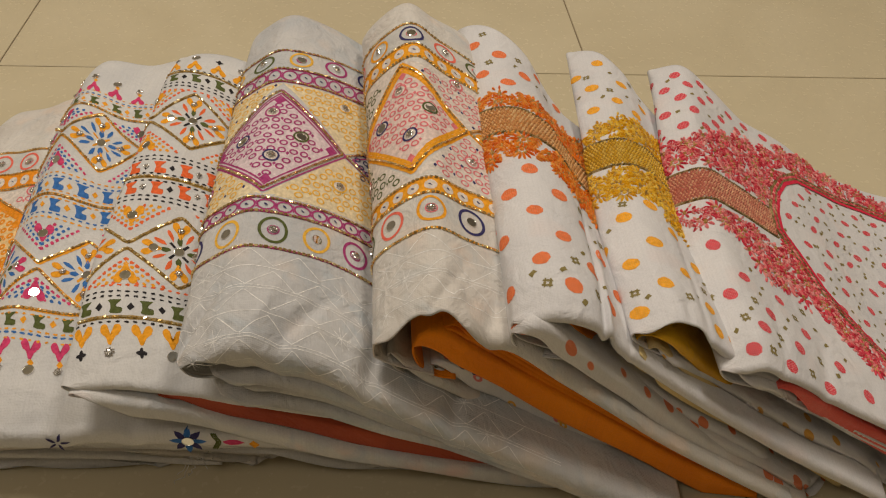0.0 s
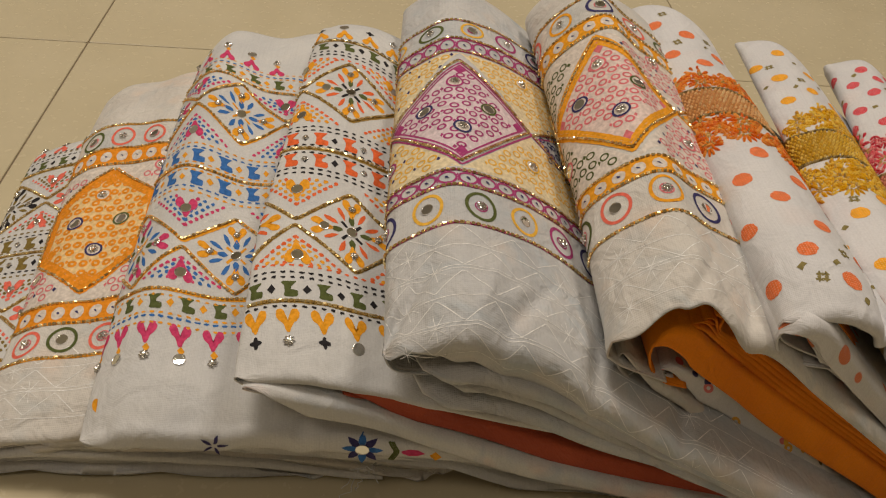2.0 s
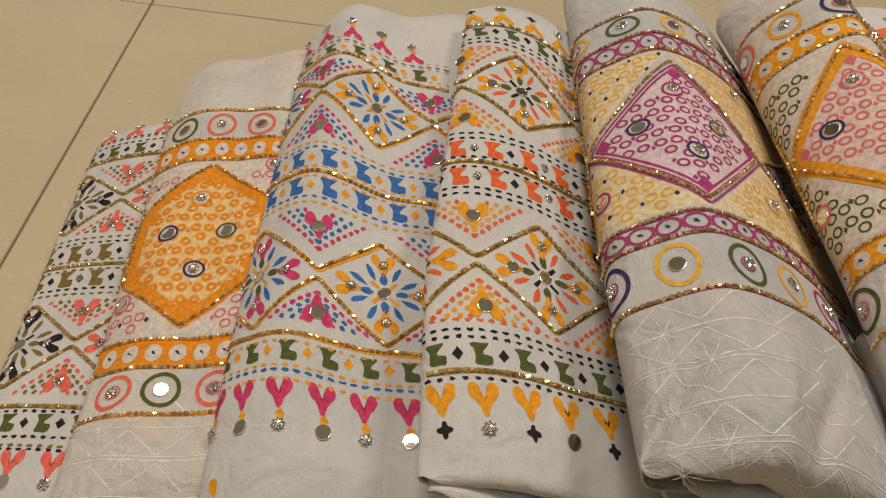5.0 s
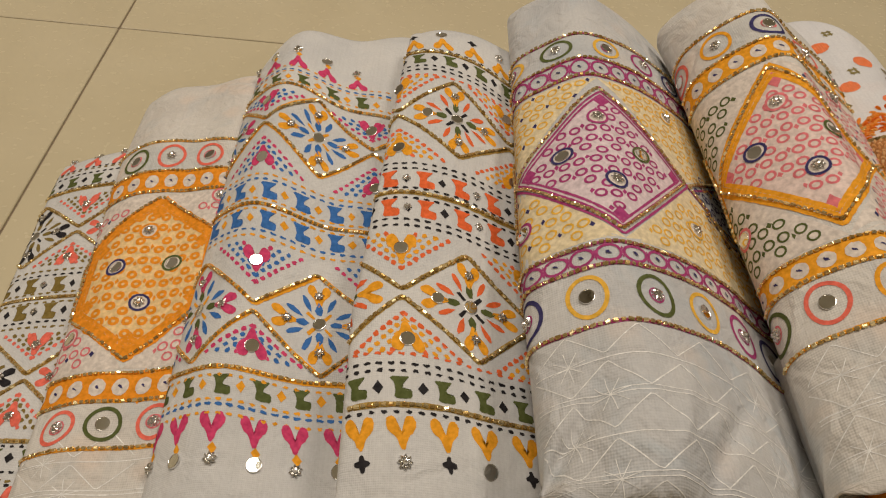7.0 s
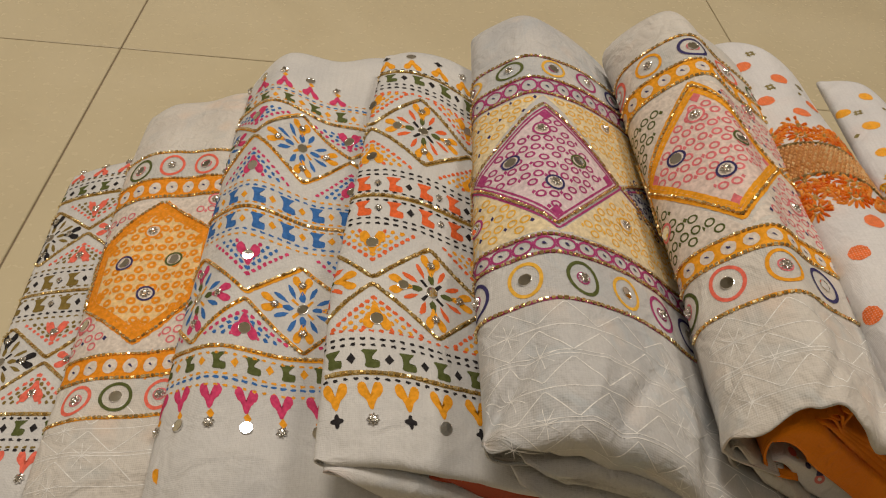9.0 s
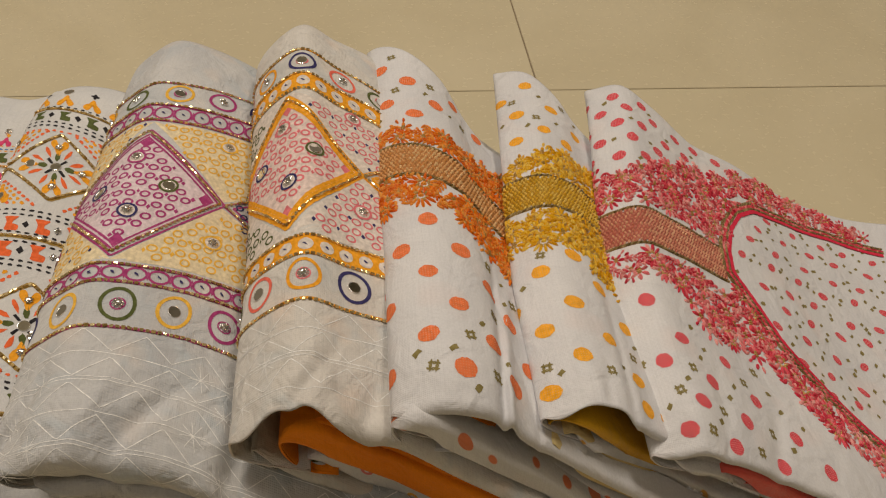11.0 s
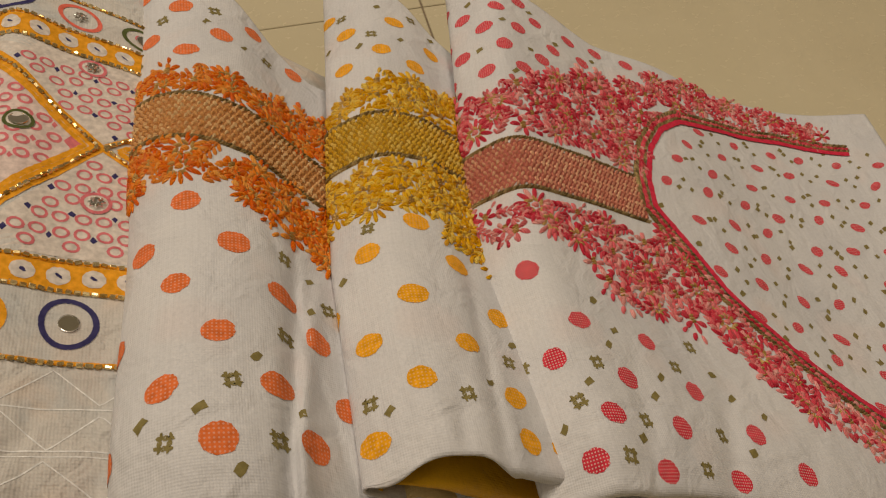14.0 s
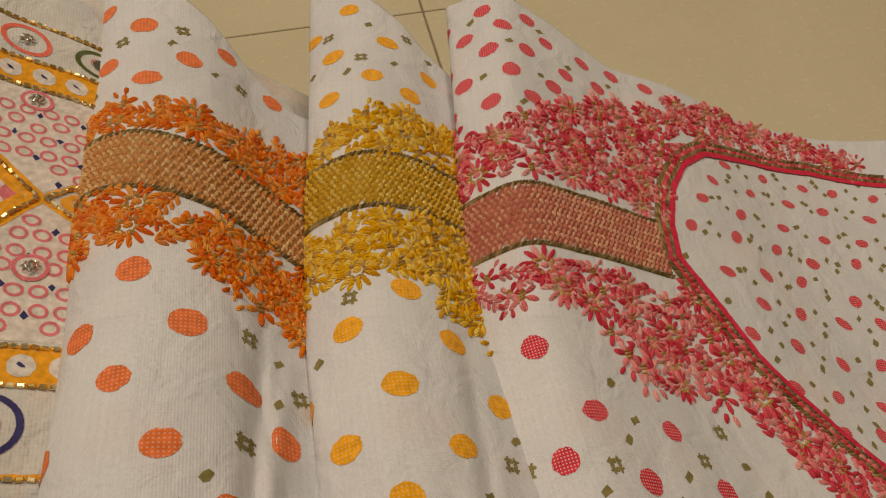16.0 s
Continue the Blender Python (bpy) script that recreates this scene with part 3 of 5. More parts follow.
class Print:
    """Shapes printed or woven on one cloth, laid on its drape as thin films of colour."""

    def __init__(self, key, warp=None, jitter=0.00035, seed=1):
        self.key, self.drape, self.warp = key, D[key], warp or (lambda u, y: (u, y))
        self.u, self.y, self.h, self.k, self.f, self.s, self.mats, self.n = [], [], [], [], [], [], [], 0
        self.rng = np.random.default_rng(seed)
        self.jitter = jitter

    def slot(self, colour):
        m = INK[colour]
        if m not in self.mats:
            self.mats.append(m)
        return self.mats.index(m)

    def put(self, u, y, h, faces, colour, soak):
        """soak: how far each corner lies from the edge of its shape, in millimetres."""
        self.k.append(np.asarray(soak, float) * 1000)
        self.u.append(np.asarray(u, float)), self.y.append(np.asarray(y, float)), self.h.append(np.full(len(u), h))
        self.f += [tuple(i + self.n for i in f) for f in faces]
        self.s += [self.slot(colour)] * len(faces)
        self.n += len(u)

    def blob(self, u, y, shape, ru, ry, colour, turn=0.0, h=0.00014):
        o = np.asarray(shape, float) * (ru, ry)
        if max(ru, ry) > 0.0011:
            o = o + self.rng.normal(0, self.jitter * (0.5 if len(o) < 20 else 0.28), o.shape)
        c, s = math.cos(turn), math.sin(turn)
        o = o @ np.array([[c, s], [-s, c]])
        k, n = max(1, int(math.ceil(max(ru, ry) / 0.0022))), len(o)
        if max(np.linalg.norm(np.roll(o, -1, 0) - o, axis=1)) > 0.004:
            o = np.concatenate([o[i] + (o[(i + 1) % n] - o[i]) * np.linspace(0, 1, 12, endpoint=False)[:, None] for i in range(n)])
            n = len(o)
        p = [np.zeros((1, 2))] + [o * (j / k) for j in range(1, k + 1)]
        p = np.concatenate(p)
        f = [(0, 1 + i, 1 + (i + 1) % n) for i in range(n)]
        for j in range(1, k):
            a = 1 + (j - 1) * n
            f += [(a + i, a + n + i, a + n + (i + 1) % n, a + (i + 1) % n) for i in range(n)]
        deep = np.percentile(np.linalg.norm(o, axis=1), 30)
        self.put(u + p[:, 0], y + p[:, 1], h, f, colour, np.concatenate([[deep]] + [np.full(n, deep * (1 - j / k)) for j in range(1, k + 1)]))

    def ring(self, u, y, ru, ry, w, colour, h=0.0002, n=18, shape=None):
        o = np.asarray(shape if shape is not None else [(math.cos(a), math.sin(a)) for a in np.linspace(0, 2 * math.pi, n, endpoint=False)])
        n = len(o)
        t = np.linspace(0, 2 * math.pi, n, endpoint=False)
        f1, f2 = self.rng.uniform(0, 6.28, 2)
        wob = (1 + 0.035 * np.sin(2 * t + f1) + 0.02 * np.sin(3 * t + f2))[:, None]
        p = np.concatenate([o * (ru - e * w, ry - e * w) * wob for e in (0, 0.5, 1)])
        f = [(k + i, k + (i + 1) % n, k + n + (i + 1) % n, k + n + i) for k in (0, n) for i in range(n)]
        self.put(u + p[:, 0], y + p[:, 1], h, f, colour, np.repeat([0, w / 2, 0], n))

    def line(self, pts, w, colour, h=0.00018):
        q = resample(pts, 0.0018)
        t = np.gradient(q, axis=0)
        t /= np.linalg.norm(t, axis=1, keepdims=True) + 1e-12
        s = np.stack([-t[:, 1], t[:, 0]], 1) * (w / 2) * (1 + self.rng.normal(0, 0.1, (len(q), 1)))
        p = np.concatenate([q + s, q, q - s])
        n = len(q)
        f = [(k + i, k + i + 1, k + n + i + 1, k + n + i) for k in (0, n) for i in range(n - 1)]
        self.put(p[:, 0], p[:, 1], h, f, colour, np.repeat([0, w / 2, 0], n))

    def dashes(self, pts, step, ru, ry, colour, h=0.00014):
        q = resample(pts, step)
        t = np.gradient(q, axis=0)
        for (u, y), (tu, ty) in zip(q, t):
            self.blob(u, y, OVAL, ru, ry, colour, math.atan2(ty, tu), h)

    def done(self, name="printed_pattern", label=""):
        u, y = self.warp(np.concatenate(self.u), np.concatenate(self.y))
        p, _ = self.drape.at(u, y, np.concatenate(self.h))
        ob = mesh_object(name, p, self.f, self.mats, THING[self.key], label, slots=self.s, uvs=np.stack([u, y], 1))
        ob.data.attributes.new("soak", "FLOAT", "POINT").data.foreach_set("value", np.concatenate(self.k))
        return tagged(ob, kind="stuff")


def resample(pts, step):
    p = np.asarray(pts, float)
    s = np.concatenate([[0], np.cumsum(np.linalg.norm(np.diff(p, axis=0), axis=1))])
    t = np.linspace(0, s[-1], max(2, int(s[-1] / step) + 1))
    return np.stack([np.interp(t, s, p[:, 0]), np.interp(t, s, p[:, 1])], 1)


def frame_on(pr, u, y, lift, turn=0.0, tilt=0.0):
    a, b = pr.warp(np.array([u, u + 0.001]), np.array([y, y]))
    p, n = pr.drape.at(a, b, np.full(2, lift))
    z = Vector(n[0])
    x = (Vector(p[1]) - Vector(p[0])).normalized()
    x = (x - z * x.dot(z)).normalized()
    m = Matrix((x, z.cross(x), z)).transposed().to_4x4()
    m.translation = Vector(p[0])
    return m @ pose(0, 0, 0, tilt, tilt * 0.6, turn)


def beads(pr, pts, name="gold_bead_trim", radius=0.00078, length=0.0021):
    """A sewn line of short six-sided gold tubes, each turned and tilted its own way."""
    q = resample(pts, 0.0025)
    g = pr.rng
    q = q + np.cumsum(g.normal(0, 0.00012, q.shape), axis=0) * 0.5
    a, b = pr.warp(q[:, 0], q[:, 1])
    P, N = pr.drape.at(a, b, np.full(len(q), 0.0006))
    V, F = [], []
    for i in range(len(q) - 1):
        c, d = (P[i] + P[i + 1]) / 2, P[i + 1] - P[i]
        d /= np.linalg.norm(d) + 1e-12
        n = N[i] - d * N[i].dot(d)
        n /= np.linalg.norm(n)
        d = d + g.normal(0, 0.13, 3)
        d /= np.linalg.norm(d)
        s = np.cross(d, n)
        k, spin, r, l = len(V), g.uniform(0, 1.05), radius * g.uniform(0.85, 1.12), length * g.uniform(0.8, 1.1)
        for e, rr in ((-0.5, 0.72), (-0.38, 1.0), (0.38, 1.0), (0.5, 0.72)):
            for j in range(6):
                w = j * math.pi / 3 + spin
                V.append(c + d * l * e + (s * math.cos(w) + n * math.sin(w)) * r * rr)
        for m in (0, 6, 12):
            F += [(k + m + j, k + m + (j + 1) % 6, k + m + 6 + (j + 1) % 6, k + m + 6 + j) for j in range(6)]
        F += [tuple(k + 5 - j for j in range(6)), tuple(k + 18 + j for j in range(6))]
    return mesh_object(name, V, F, GOLD, THING[pr.key], smooth=False)


def disc_mesh(name, r, mats):
    bm = bmesh.new()
    n = 20
    rows = [(r * 0.90, 0.00012), (r * 0.93, 0.0003), (r * 0.98, 0.00026), (r, 0.0), (r, -0.0006)]
    c = bm.verts.new((0, 0, 0.00014))
    last = None
    for q, (rr, z) in enumerate(rows):
        ring = [bm.verts.new((rr * math.cos(a), rr * math.sin(a), z)) for a in np.linspace(0, 2 * math.pi, n, endpoint=False)]
        for i in range(n):
            if last is None:
                bm.faces.new((c, ring[i], ring[(i + 1) % n])).material_index = 0
            else:
                bm.faces.new((last[i], ring[i], ring[(i + 1) % n], last[(i + 1) % n])).material_index = 1
        last = ring
    me = bpy.data.meshes.new(name)
    bm.to_mesh(me)
    bm.free()
    for m in mats:
        me.materials.append(m)
    return me


def stone_mesh():
    """One cut stone in a lobed claw setting."""
    bm = bmesh.new()
    n = 32
    tip = bm.verts.new((0, 0, 0.0021))
    last = None
    for r, z, lobe in ((0.0007, 0.0020, 0.0), (0.0012, 0.0011, 0.05), (0.0013, 0.0004, 0.1), (0.0018, 0.0010, 0.12), (0.0023, 0.0006, 0.2), (0.0024, -0.0004, 0.2)):
        ring = [bm.verts.new((r * (1 + lobe * math.cos(8 * w)) * math.cos(w), r * (1 + lobe * math.cos(8 * w)) * math.sin(w), z)) for w in np.linspace(0, 2 * math.pi, n, endpoint=False)]
        for i in range(n):
            j = (i + 1) % n
            bm.faces.new((tip, ring[i], ring[j]) if last is None else (last[i], ring[i], ring[j], last[j]))
        last = ring
    me = bpy.data.meshes.new("rhinestone")
    bm.to_mesh(me)
    bm.free()
    me.materials.append(SILVER)
    return me


MIRROR_MESH, STONE_MESH = disc_mesh("mirror", 0.0031, (MIRROR, SILVER)), stone_mesh()


def sew(pr, kind, u, y, size=1.0):
    ob = new("mirror" if kind == "m" else "rhinestone", MIRROR_MESH if kind == "m" else STONE_MESH)
    ob.parent = THING[pr.key]
    ob.matrix_basis = frame_on(pr, u, y, 0.0004, pr.rng.uniform(0, 60), pr.rng.normal(0, 5)) @ Matrix.Scale(size, 4)


# ---- block-printed cottons ----
def block_print(key, warp, u0, period, mid, dia, hh, gold, boot, dash, heart, drop, pal, u_lo, u_hi, drop_u, drop_kinds, seed):
    pr = Print(key, warp, seed=seed)
    lines = []
    across = lambda y: [(u_lo, y), (u_hi, y)]
    lines.append(across(mid))
    for s in (-1, 1):
        Y = lambda o: mid + s * o
        lines.append(across(Y(gold)))
        for o, c, ru in dash:
            pr.dashes(across(Y(o)), 0.0044, ru * 1.15, 0.0007, pal[c])
        k0, k1 = int((u_lo - u0) / period) - 1, int((u_hi - u0) / period) + 1
        near, far = [], []
        for k in range(k0, k1 + 1):
            c = u0 + k * period
            near += [(c, Y(dia - hh)), (c + period / 2, Y(dia - 0.0014))]
            far += [(c, Y(dia + hh)), (c + period / 2, Y(dia + 0.0014))]
            # flower in the diamond
            cy = Y(dia)
            for a in range(4):
                w = a * math.pi / 2
                du, dy = math.cos(w), math.sin(w)
                pr.blob(c + du * 0.0160, cy + dy * 0.0145, HEART, 0.0046, 0.0050, pal["flower" if k % 2 == 0 else "flower2"], w - math.pi / 2)
                pr.blob(c + du * 0.0082, cy + dy * 0.0078, PETAL, 0.0034, 0.0036, pal["petal" if k % 2 == 0 else "petal2"], w + math.pi / 2)
                w2 = w + math.pi / 4
                for e in (-0.32, 0.32):
                    pr.blob(c + math.cos(w2 + e) * 0.0122, cy + math.sin(w2 + e) * 0.0110, PETAL, 0.0026, 0.0044, pal["leaf"], w2 + e - math.pi / 2)
                pr.blob(c + math.cos(w2) * 0.0055, cy + math.sin(w2) * 0.0055, BLOCK, 0.0008, 0.0021, pal["fleck"], w2 + 1.57)
                if u_lo < c < u_hi:
                    sew(pr, "s" if a != 2 or pal["side"] == "s" else "m", c + du * 0.0145, cy + dy * 0.0145, 0.85)
            if u_lo - 0.02 < c < u_hi:
                sew(pr, "m", c, cy, 0.95)
            # dotted triangles between the zigzags
            for e, tip, base in ((1, Y(dia - 0.008), Y(0.0225)), (-1, Y(dia + 0.006), Y(min(gold - 0.005, boot - 0.0145)))):
                cc = c + period / 2
                h = base - tip
                for r in range(1, 5):
                    t = 0.16 * r
                    w = period * 0.5 * (1 - t * 0.95) * (1 - 0.1 * r)
                    for side in (-1, 1):
                        a, b = (cc + side * 0.0004, tip + h * (t * 0.9 + 0.03)), (cc + side * w * 0.92, base - h * 0.02)
                        pr.dashes([a, b], 0.0036, 0.0013, 0.0010, pal[("dot_a", "dot_b", "dot_b", "dot_a")[r - 1]])
                my = tip + h * 0.68
                pr.blob(cc, my, HEART, 0.0056, 0.0058, pal["accent"], math.pi if h < 0 else 0.0, 0.0002)
                if u_lo < cc < u_hi:
                    sew(pr, pal["mid_stone"], cc, my - 0.001, 1.0)
        lines += [[p for p in resample(z, 0.002) if u_lo <= p[0] <= u_hi] for z in (near, far)]
        # rows of birds by the middle and by the border
        n = int((u_hi - u_lo) / 0.0165)
        for i in range(n):
            c = u_lo + 0.004 + i * 0.0165
            pr.blob(c, Y(0.0085), BOOT, 0.0039, 0.0044, pal["bird"], 0.0)
            pr.blob(c + 0.0082, Y(0.0085), DIAMOND, 0.0026, 0.0026, pal["gem"])
            pr.blob(c, Y(boot), BOOT, 0.0035, 0.0038, pal["border_bird"], 0.0)
            pr.blob(c + 0.0082, Y(boot), DIAMOND, 0.0026, 0.0026, pal["border_gem"])
            if pal["gem"] == "black" and i % 2:
                sew(pr, "s", c + 0.0082, Y(0.0085), 0.7)
        for o, c in ((0.0150, "dot_row"), (0.0182, "dot_row2"), (0.0030, "dot_row2")):
            pr.dashes(across(Y(o)), 0.0046, 0.0014, 0.0007, pal[c])
        for i, c in enumerate(drop_u):
            pr.blob(c, Y(heart), HEART, 0.0047, 0.0052, pal["heart"], 0.0 if s < 0 else math.pi)
            kind = drop_kinds[i % len(drop_kinds)]
            if kind in "ms":
                if pal["bud"]:
                    pr.blob(c + 0.0006, Y(drop - 0.0042), DIAMOND, 0.0024, 0.0026, pal["bud"])
                sew(pr, kind, c, Y(drop), 1.0)
            else:
                pr.blob(c, Y(drop), QUATREFOIL, 0.0028, 0.0030, "black")
    for l in lines:
        if len(l) > 1:
            pr.line(l, 0.0022, "amber_line" if key != "C" else "orange", 0.00018)
            beads(pr, l)
    pr.done(label="block print of birds, hearts, diamonds and dotted rows")


block_print("C", lambda u, y: (u - 0.14 * (y - 0.392), y - (0.12 + 1.5 * (y - 0.36)) * (u - 0.045)), 0.0725, 0.058, 0.446, 0.054, 0.0255, 0.083, 0.0905,
            [(0.0968, "dash_o", 0.0011), (0.0988, "dash_b", 0.0013), (0.1025, "dash_o", 0.0010), (0.0865, "dash_o", 0.0010)], 0.1075, 0.120,
            {"flower2": "pink", "petal2": "green", "flower": "orange", "petal": "blue", "leaf": "blue", "fleck": "orange", "side": "s", "accent": "pink", "mid_stone": "m", "bird": "blue", "gem": "orange",
             "border_bird": "green", "border_gem": "orange", "dot_a": "pink", "dot_b": "blue", "dot_row": "blue", "dot_row2": "orange", "dash_o": "orange", "dash_b": "blue", "heart": "pink", "bud": "orange"},
            -0.006, 0.112, [-0.004, 0.0115, 0.028, 0.0447, 0.061, 0.078, 0.0955], "smsmsms", 11)
block_print("D", lambda u, y: (u - 0.16 * (y - 0.378), y - 1.2 * (y - 0.34) * (u - 0.045)), 0.0505, 0.058, 0.430, 0.0515, 0.0245, 0.0985, 0.092,
            [(0.0825, "dash_o", 0.0012), (0.0855, "dash_o", 0.0010), (0.1012, "dash_o", 0.0010), (0.0785, "dash_b", 0.0011)], 0.1082, 0.1185,
            {"flower2": "orange", "petal2": "green", "flower": "orange", "petal": "green", "leaf": "red", "fleck": "black", "side": "m", "accent": "orange", "mid_stone": "m", "bird": "red", "gem": "black",
             "border_bird": "green", "border_gem": "black", "dot_a": "red", "dot_b": "orange", "dot_row": "black", "dot_row2": "black", "dash_o": "black", "dash_b": "red", "heart": "orange", "bud": ""},
            -0.004, 0.122, [0.0, 0.015, 0.031, 0.047, 0.064, 0.080, 0.0955, 0.1115], "bsbmbsbb", 12)
block_print("A", lambda u, y: (u, y - 0.1 * (u - 0.035)), 0.0625, 0.055, 0.436, 0.047, 0.0235, 0.080, 0.088,
            [(0.0945, "dash_b", 0.0012), (0.0985, "dash_o", 0.0011), (0.1002, "dash_b", 0.0011), (0.0825, "dash_b", 0.0010)], 0.106, 0.1145,
            {"flower2": "black", "petal2": "olive", "flower": "coral", "petal": "olive", "leaf": "olive", "fleck": "black", "side": "s", "accent": "coral", "mid_stone": "s", "bird": "olive", "gem": "black",
             "border_bird": "green", "border_gem": "black", "dot_a": "coral", "dot_b": "olive", "dot_row": "black", "dot_row2": "olive", "dash_o": "olive", "dash_b": "black", "heart": "coral", "bud": ""},
            -0.002, 0.078, [0.010, 0.028, 0.046, 0.0635, 0.081], "smsms", 13)


def front_border():
    pr = Print("C", seed=14)
    y = D["C"].front - 0.011
    for i in range(8):
        a = i * math.pi / 4
        pr.blob(0.145 + 0.0062 * math.cos(a), y + 0.0060 * math.sin(a), PETAL, 0.0040, 0.0040, "navy" if i % 2 else "blue", a + math.pi / 2)
    sew(pr, "m", 0.145, y, 1.1)
    for k in range(3):
        pr.line([(0.158 + 0.001 * k, y + 0.006), (0.161 + 0.001 * k, y), (0.158 + 0.001 * k, y - 0.006)], 0.0012, "green")
    pr.blob(0.170, y, PETAL, 0.0048, 0.0062, "pink", math.pi / 2)
    pr.blob(0.181, y - 0.001, DIAMOND, 0.0036, 0.0034, "orange")
    pr.dashes([(0.214 + 0.0035 * math.cos(a), y + 0.005 * math.sin(a)) for a in np.linspace(0, 6.28, 20)], 0.0028, 0.0008, 0.0005, "black")
    pr.blob(0.012, D["C"].front + 0.012, PETAL, 0.0042, 0.0040, "orange", 0.5)
    for k in range(5):
        pr.blob(0.075 + 0.0042 * math.cos(k * 1.26), y + 0.004 * math.sin(k * 1.26), PETAL, 0.0018, 0.003, "navy", k * 1.26 + 1.57)
    pr.done("printed_border", "printed flower border on the hanging edge")


front_border()


# ---- ring-printed muslins ----
def clusters(pr, inside, box, colour, gem, r=0.0027, step=0.0132, w=0.0010):
    """Threes of small rings with a lozenge between them."""
    u0, u1, y0, y1 = box
    row = 0
    y = y0
    while y < y1:
        u = u0 + (row % 2) * step / 2
        while u < u1:
            if inside(u, y):
                for a in (90, 210, 330):
                    t = math.radians(a + (180 if row % 2 else 0))
                    p = (u + 0.0036 * math.cos(t), y + 0.0036 * math.sin(t))
                    if inside(*p):
                        pr.ring(*p, r, r * 0.92, w, colour, n=12)
            if inside(u + step / 2, y):
                pr.blob(u + step / 2, y, DIAMOND, 0.0014, 0.0016, gem)
            u += step
        y += 0.0102
        row += 1


def ring_print(key, warp, cu, cy, hw, hh, levels, pal, u_lo, u_hi, ring_u, seed, flat=0.0):
    """levels: outer bead line, ring row, inner bead line, field edge, below the middle and again above it."""
    pr = Print(key, warp, seed=seed)
    pr_lines = []
    for s in (-1, 1):
        g1, rr, g2, g3 = levels[0 if s < 0 else 1]
        mid = (g2 + g3) / 2
        half = abs(g3 - g2) / 2
        n = int((u_hi - u_lo) / 0.002)
        if pal["chain_fill"]:
            pr.line([(u_lo, mid), (u_hi, mid)], half * 2, pal["chain"], 0.0002)
        else:
            for o in (-half * 0.9, half * 0.9):
                pr.line([(u_lo, mid + o), (u_hi, mid + o)], 0.0012, pal["chain"], 0.0002)
        c = u_lo + 0.003
        while c < u_hi:
            if pal["chain_fill"]:
                pr.blob(c, mid, CIRCLE, 0.0036, half * 0.62, "pale", 0, 0.0003)
            else:
                pr.ring(c, mid, 0.0052, half * 0.82, 0.0013, pal["chain"])
                pr.blob(c + 0.0052, mid, DIAMOND, 0.0012, half * 0.6, pal["chain"])
            pr.blob(c, mid, PETAL, 0.0011, 0.0014, "navy", 0.9, 0.00042)
            c += 0.0102
        for o in (g1, g2, g3):
            pr_lines.append([(u_lo, o), (u_hi, o)])
        for i, u in enumerate(ring_u):
            col = pal["rings"][(i + (0 if s < 0 else 1)) % len(pal["rings"])]
            pr.ring(u, rr, 0.0082, abs(g1 - g2) * 0.37, 0.0018, col, n=36)
            sew(pr, "sm"[i % 2] if s < 0 else "ms"[i % 2], u, rr, 1.0)
            if i % 2 == 0:
                pr.ring(u, rr, 0.0036, 0.0034, 0.0008, pal["accent"])
    lo, hi = levels[0][3], levels[1][3]
    # the middle figure: a diamond, or a hexagon where flat is set
    def edge(u, y, grow=0.0):
        a, b = abs(u - cu) / (hw + grow), abs(y - cy) / (hh + grow)
        return max(a, (b * (hh + grow) - flat) / (hh + grow - flat) + a * 0.98) if flat else a + b
    inside = lambda u, y: edge(u, y) < 0.86
    outside = lambda u, y: edge(u, y, 0.005) > 1.06 and lo + 0.004 < y < hi - 0.004
    v = [(cu, cy + hh), (cu + hw, cy + flat), (cu + hw, cy - flat), (cu, cy - hh), (cu - hw, cy - flat), (cu - hw, cy + flat)]
    if not flat:
        v = [v[0], v[1], v[3], v[4]]
    loop = lambda k: [(cu + (a - cu) * k, cy + (b - cy) * k) for a, b in v + v[:1]]
    fill = [((a - cu), (b - cy)) for a, b in v]
    pr.blob(cu, cy, fill, 0.97, 0.97, pal["ground"], 0, 0.00012)
    if pal["solid"]:
        for k in (0.99, 0.90):
            pr.line(loop(k), 0.0058 if k > 0.95 else 0.0022, pal["line"], 0.00024)
        for a, b in v:
            pr.blob(cu + (a - cu) * 0.82, cy + (b - cy) * 0.82, DIAMOND, 0.006, 0.005, pal["field"], 0, 0.0002)
    else:
        for k in (1.08, 0.99, 0.92):
            pr.line(loop(k), pal["width"], pal["line"], 0.00024)
        for a, b in v:
            pr.blob(cu + (a - cu) * 0.84, cy + (b - cy) * 0.84, DIAMOND, 0.005, 0.005, pal["field"], 0, 0.0002)
    clusters(pr, inside, (cu - hw, cu + hw, cy - hh, cy + hh), pal["field"], pal["field"], w=0.0018 if pal["solid"] else 0.0012)
    for s, col, gem, ground in ((-1, pal["left"], pal["left_gem"], pal["left_ground"]), (1, pal["right"], pal["right_gem"], pal["right_ground"])):
        far = u_lo if s < 0 else u_hi
        for q in (-1, 1):
            yy = lo + 0.002 if q < 0 else hi - 0.002
            tri = [(cu, yy), (cu + s * hw * 1.05, cy + q * 0.002), (far, cy + q * 0.026), (far, yy)]
            m = np.mean(tri, axis=0)
            pr.blob(m[0], m[1], [(a - m[0], b - m[1]) for a, b in tri], 1.0, 1.0, ground, 0, 0.0001)
        clusters(pr, lambda u, y: outside(u, y) and (u - cu) * s > 0 and abs(y - cy) > 0.12 * abs(u - cu), (min(cu, far), max(cu, far), lo, hi), col, gem)
        # the corner figure beyond the side tip
        for q in (-1, 1):
            beads(pr, [(cu + s * (hw + 0.003), cy), (far, cy + q * 0.026)])
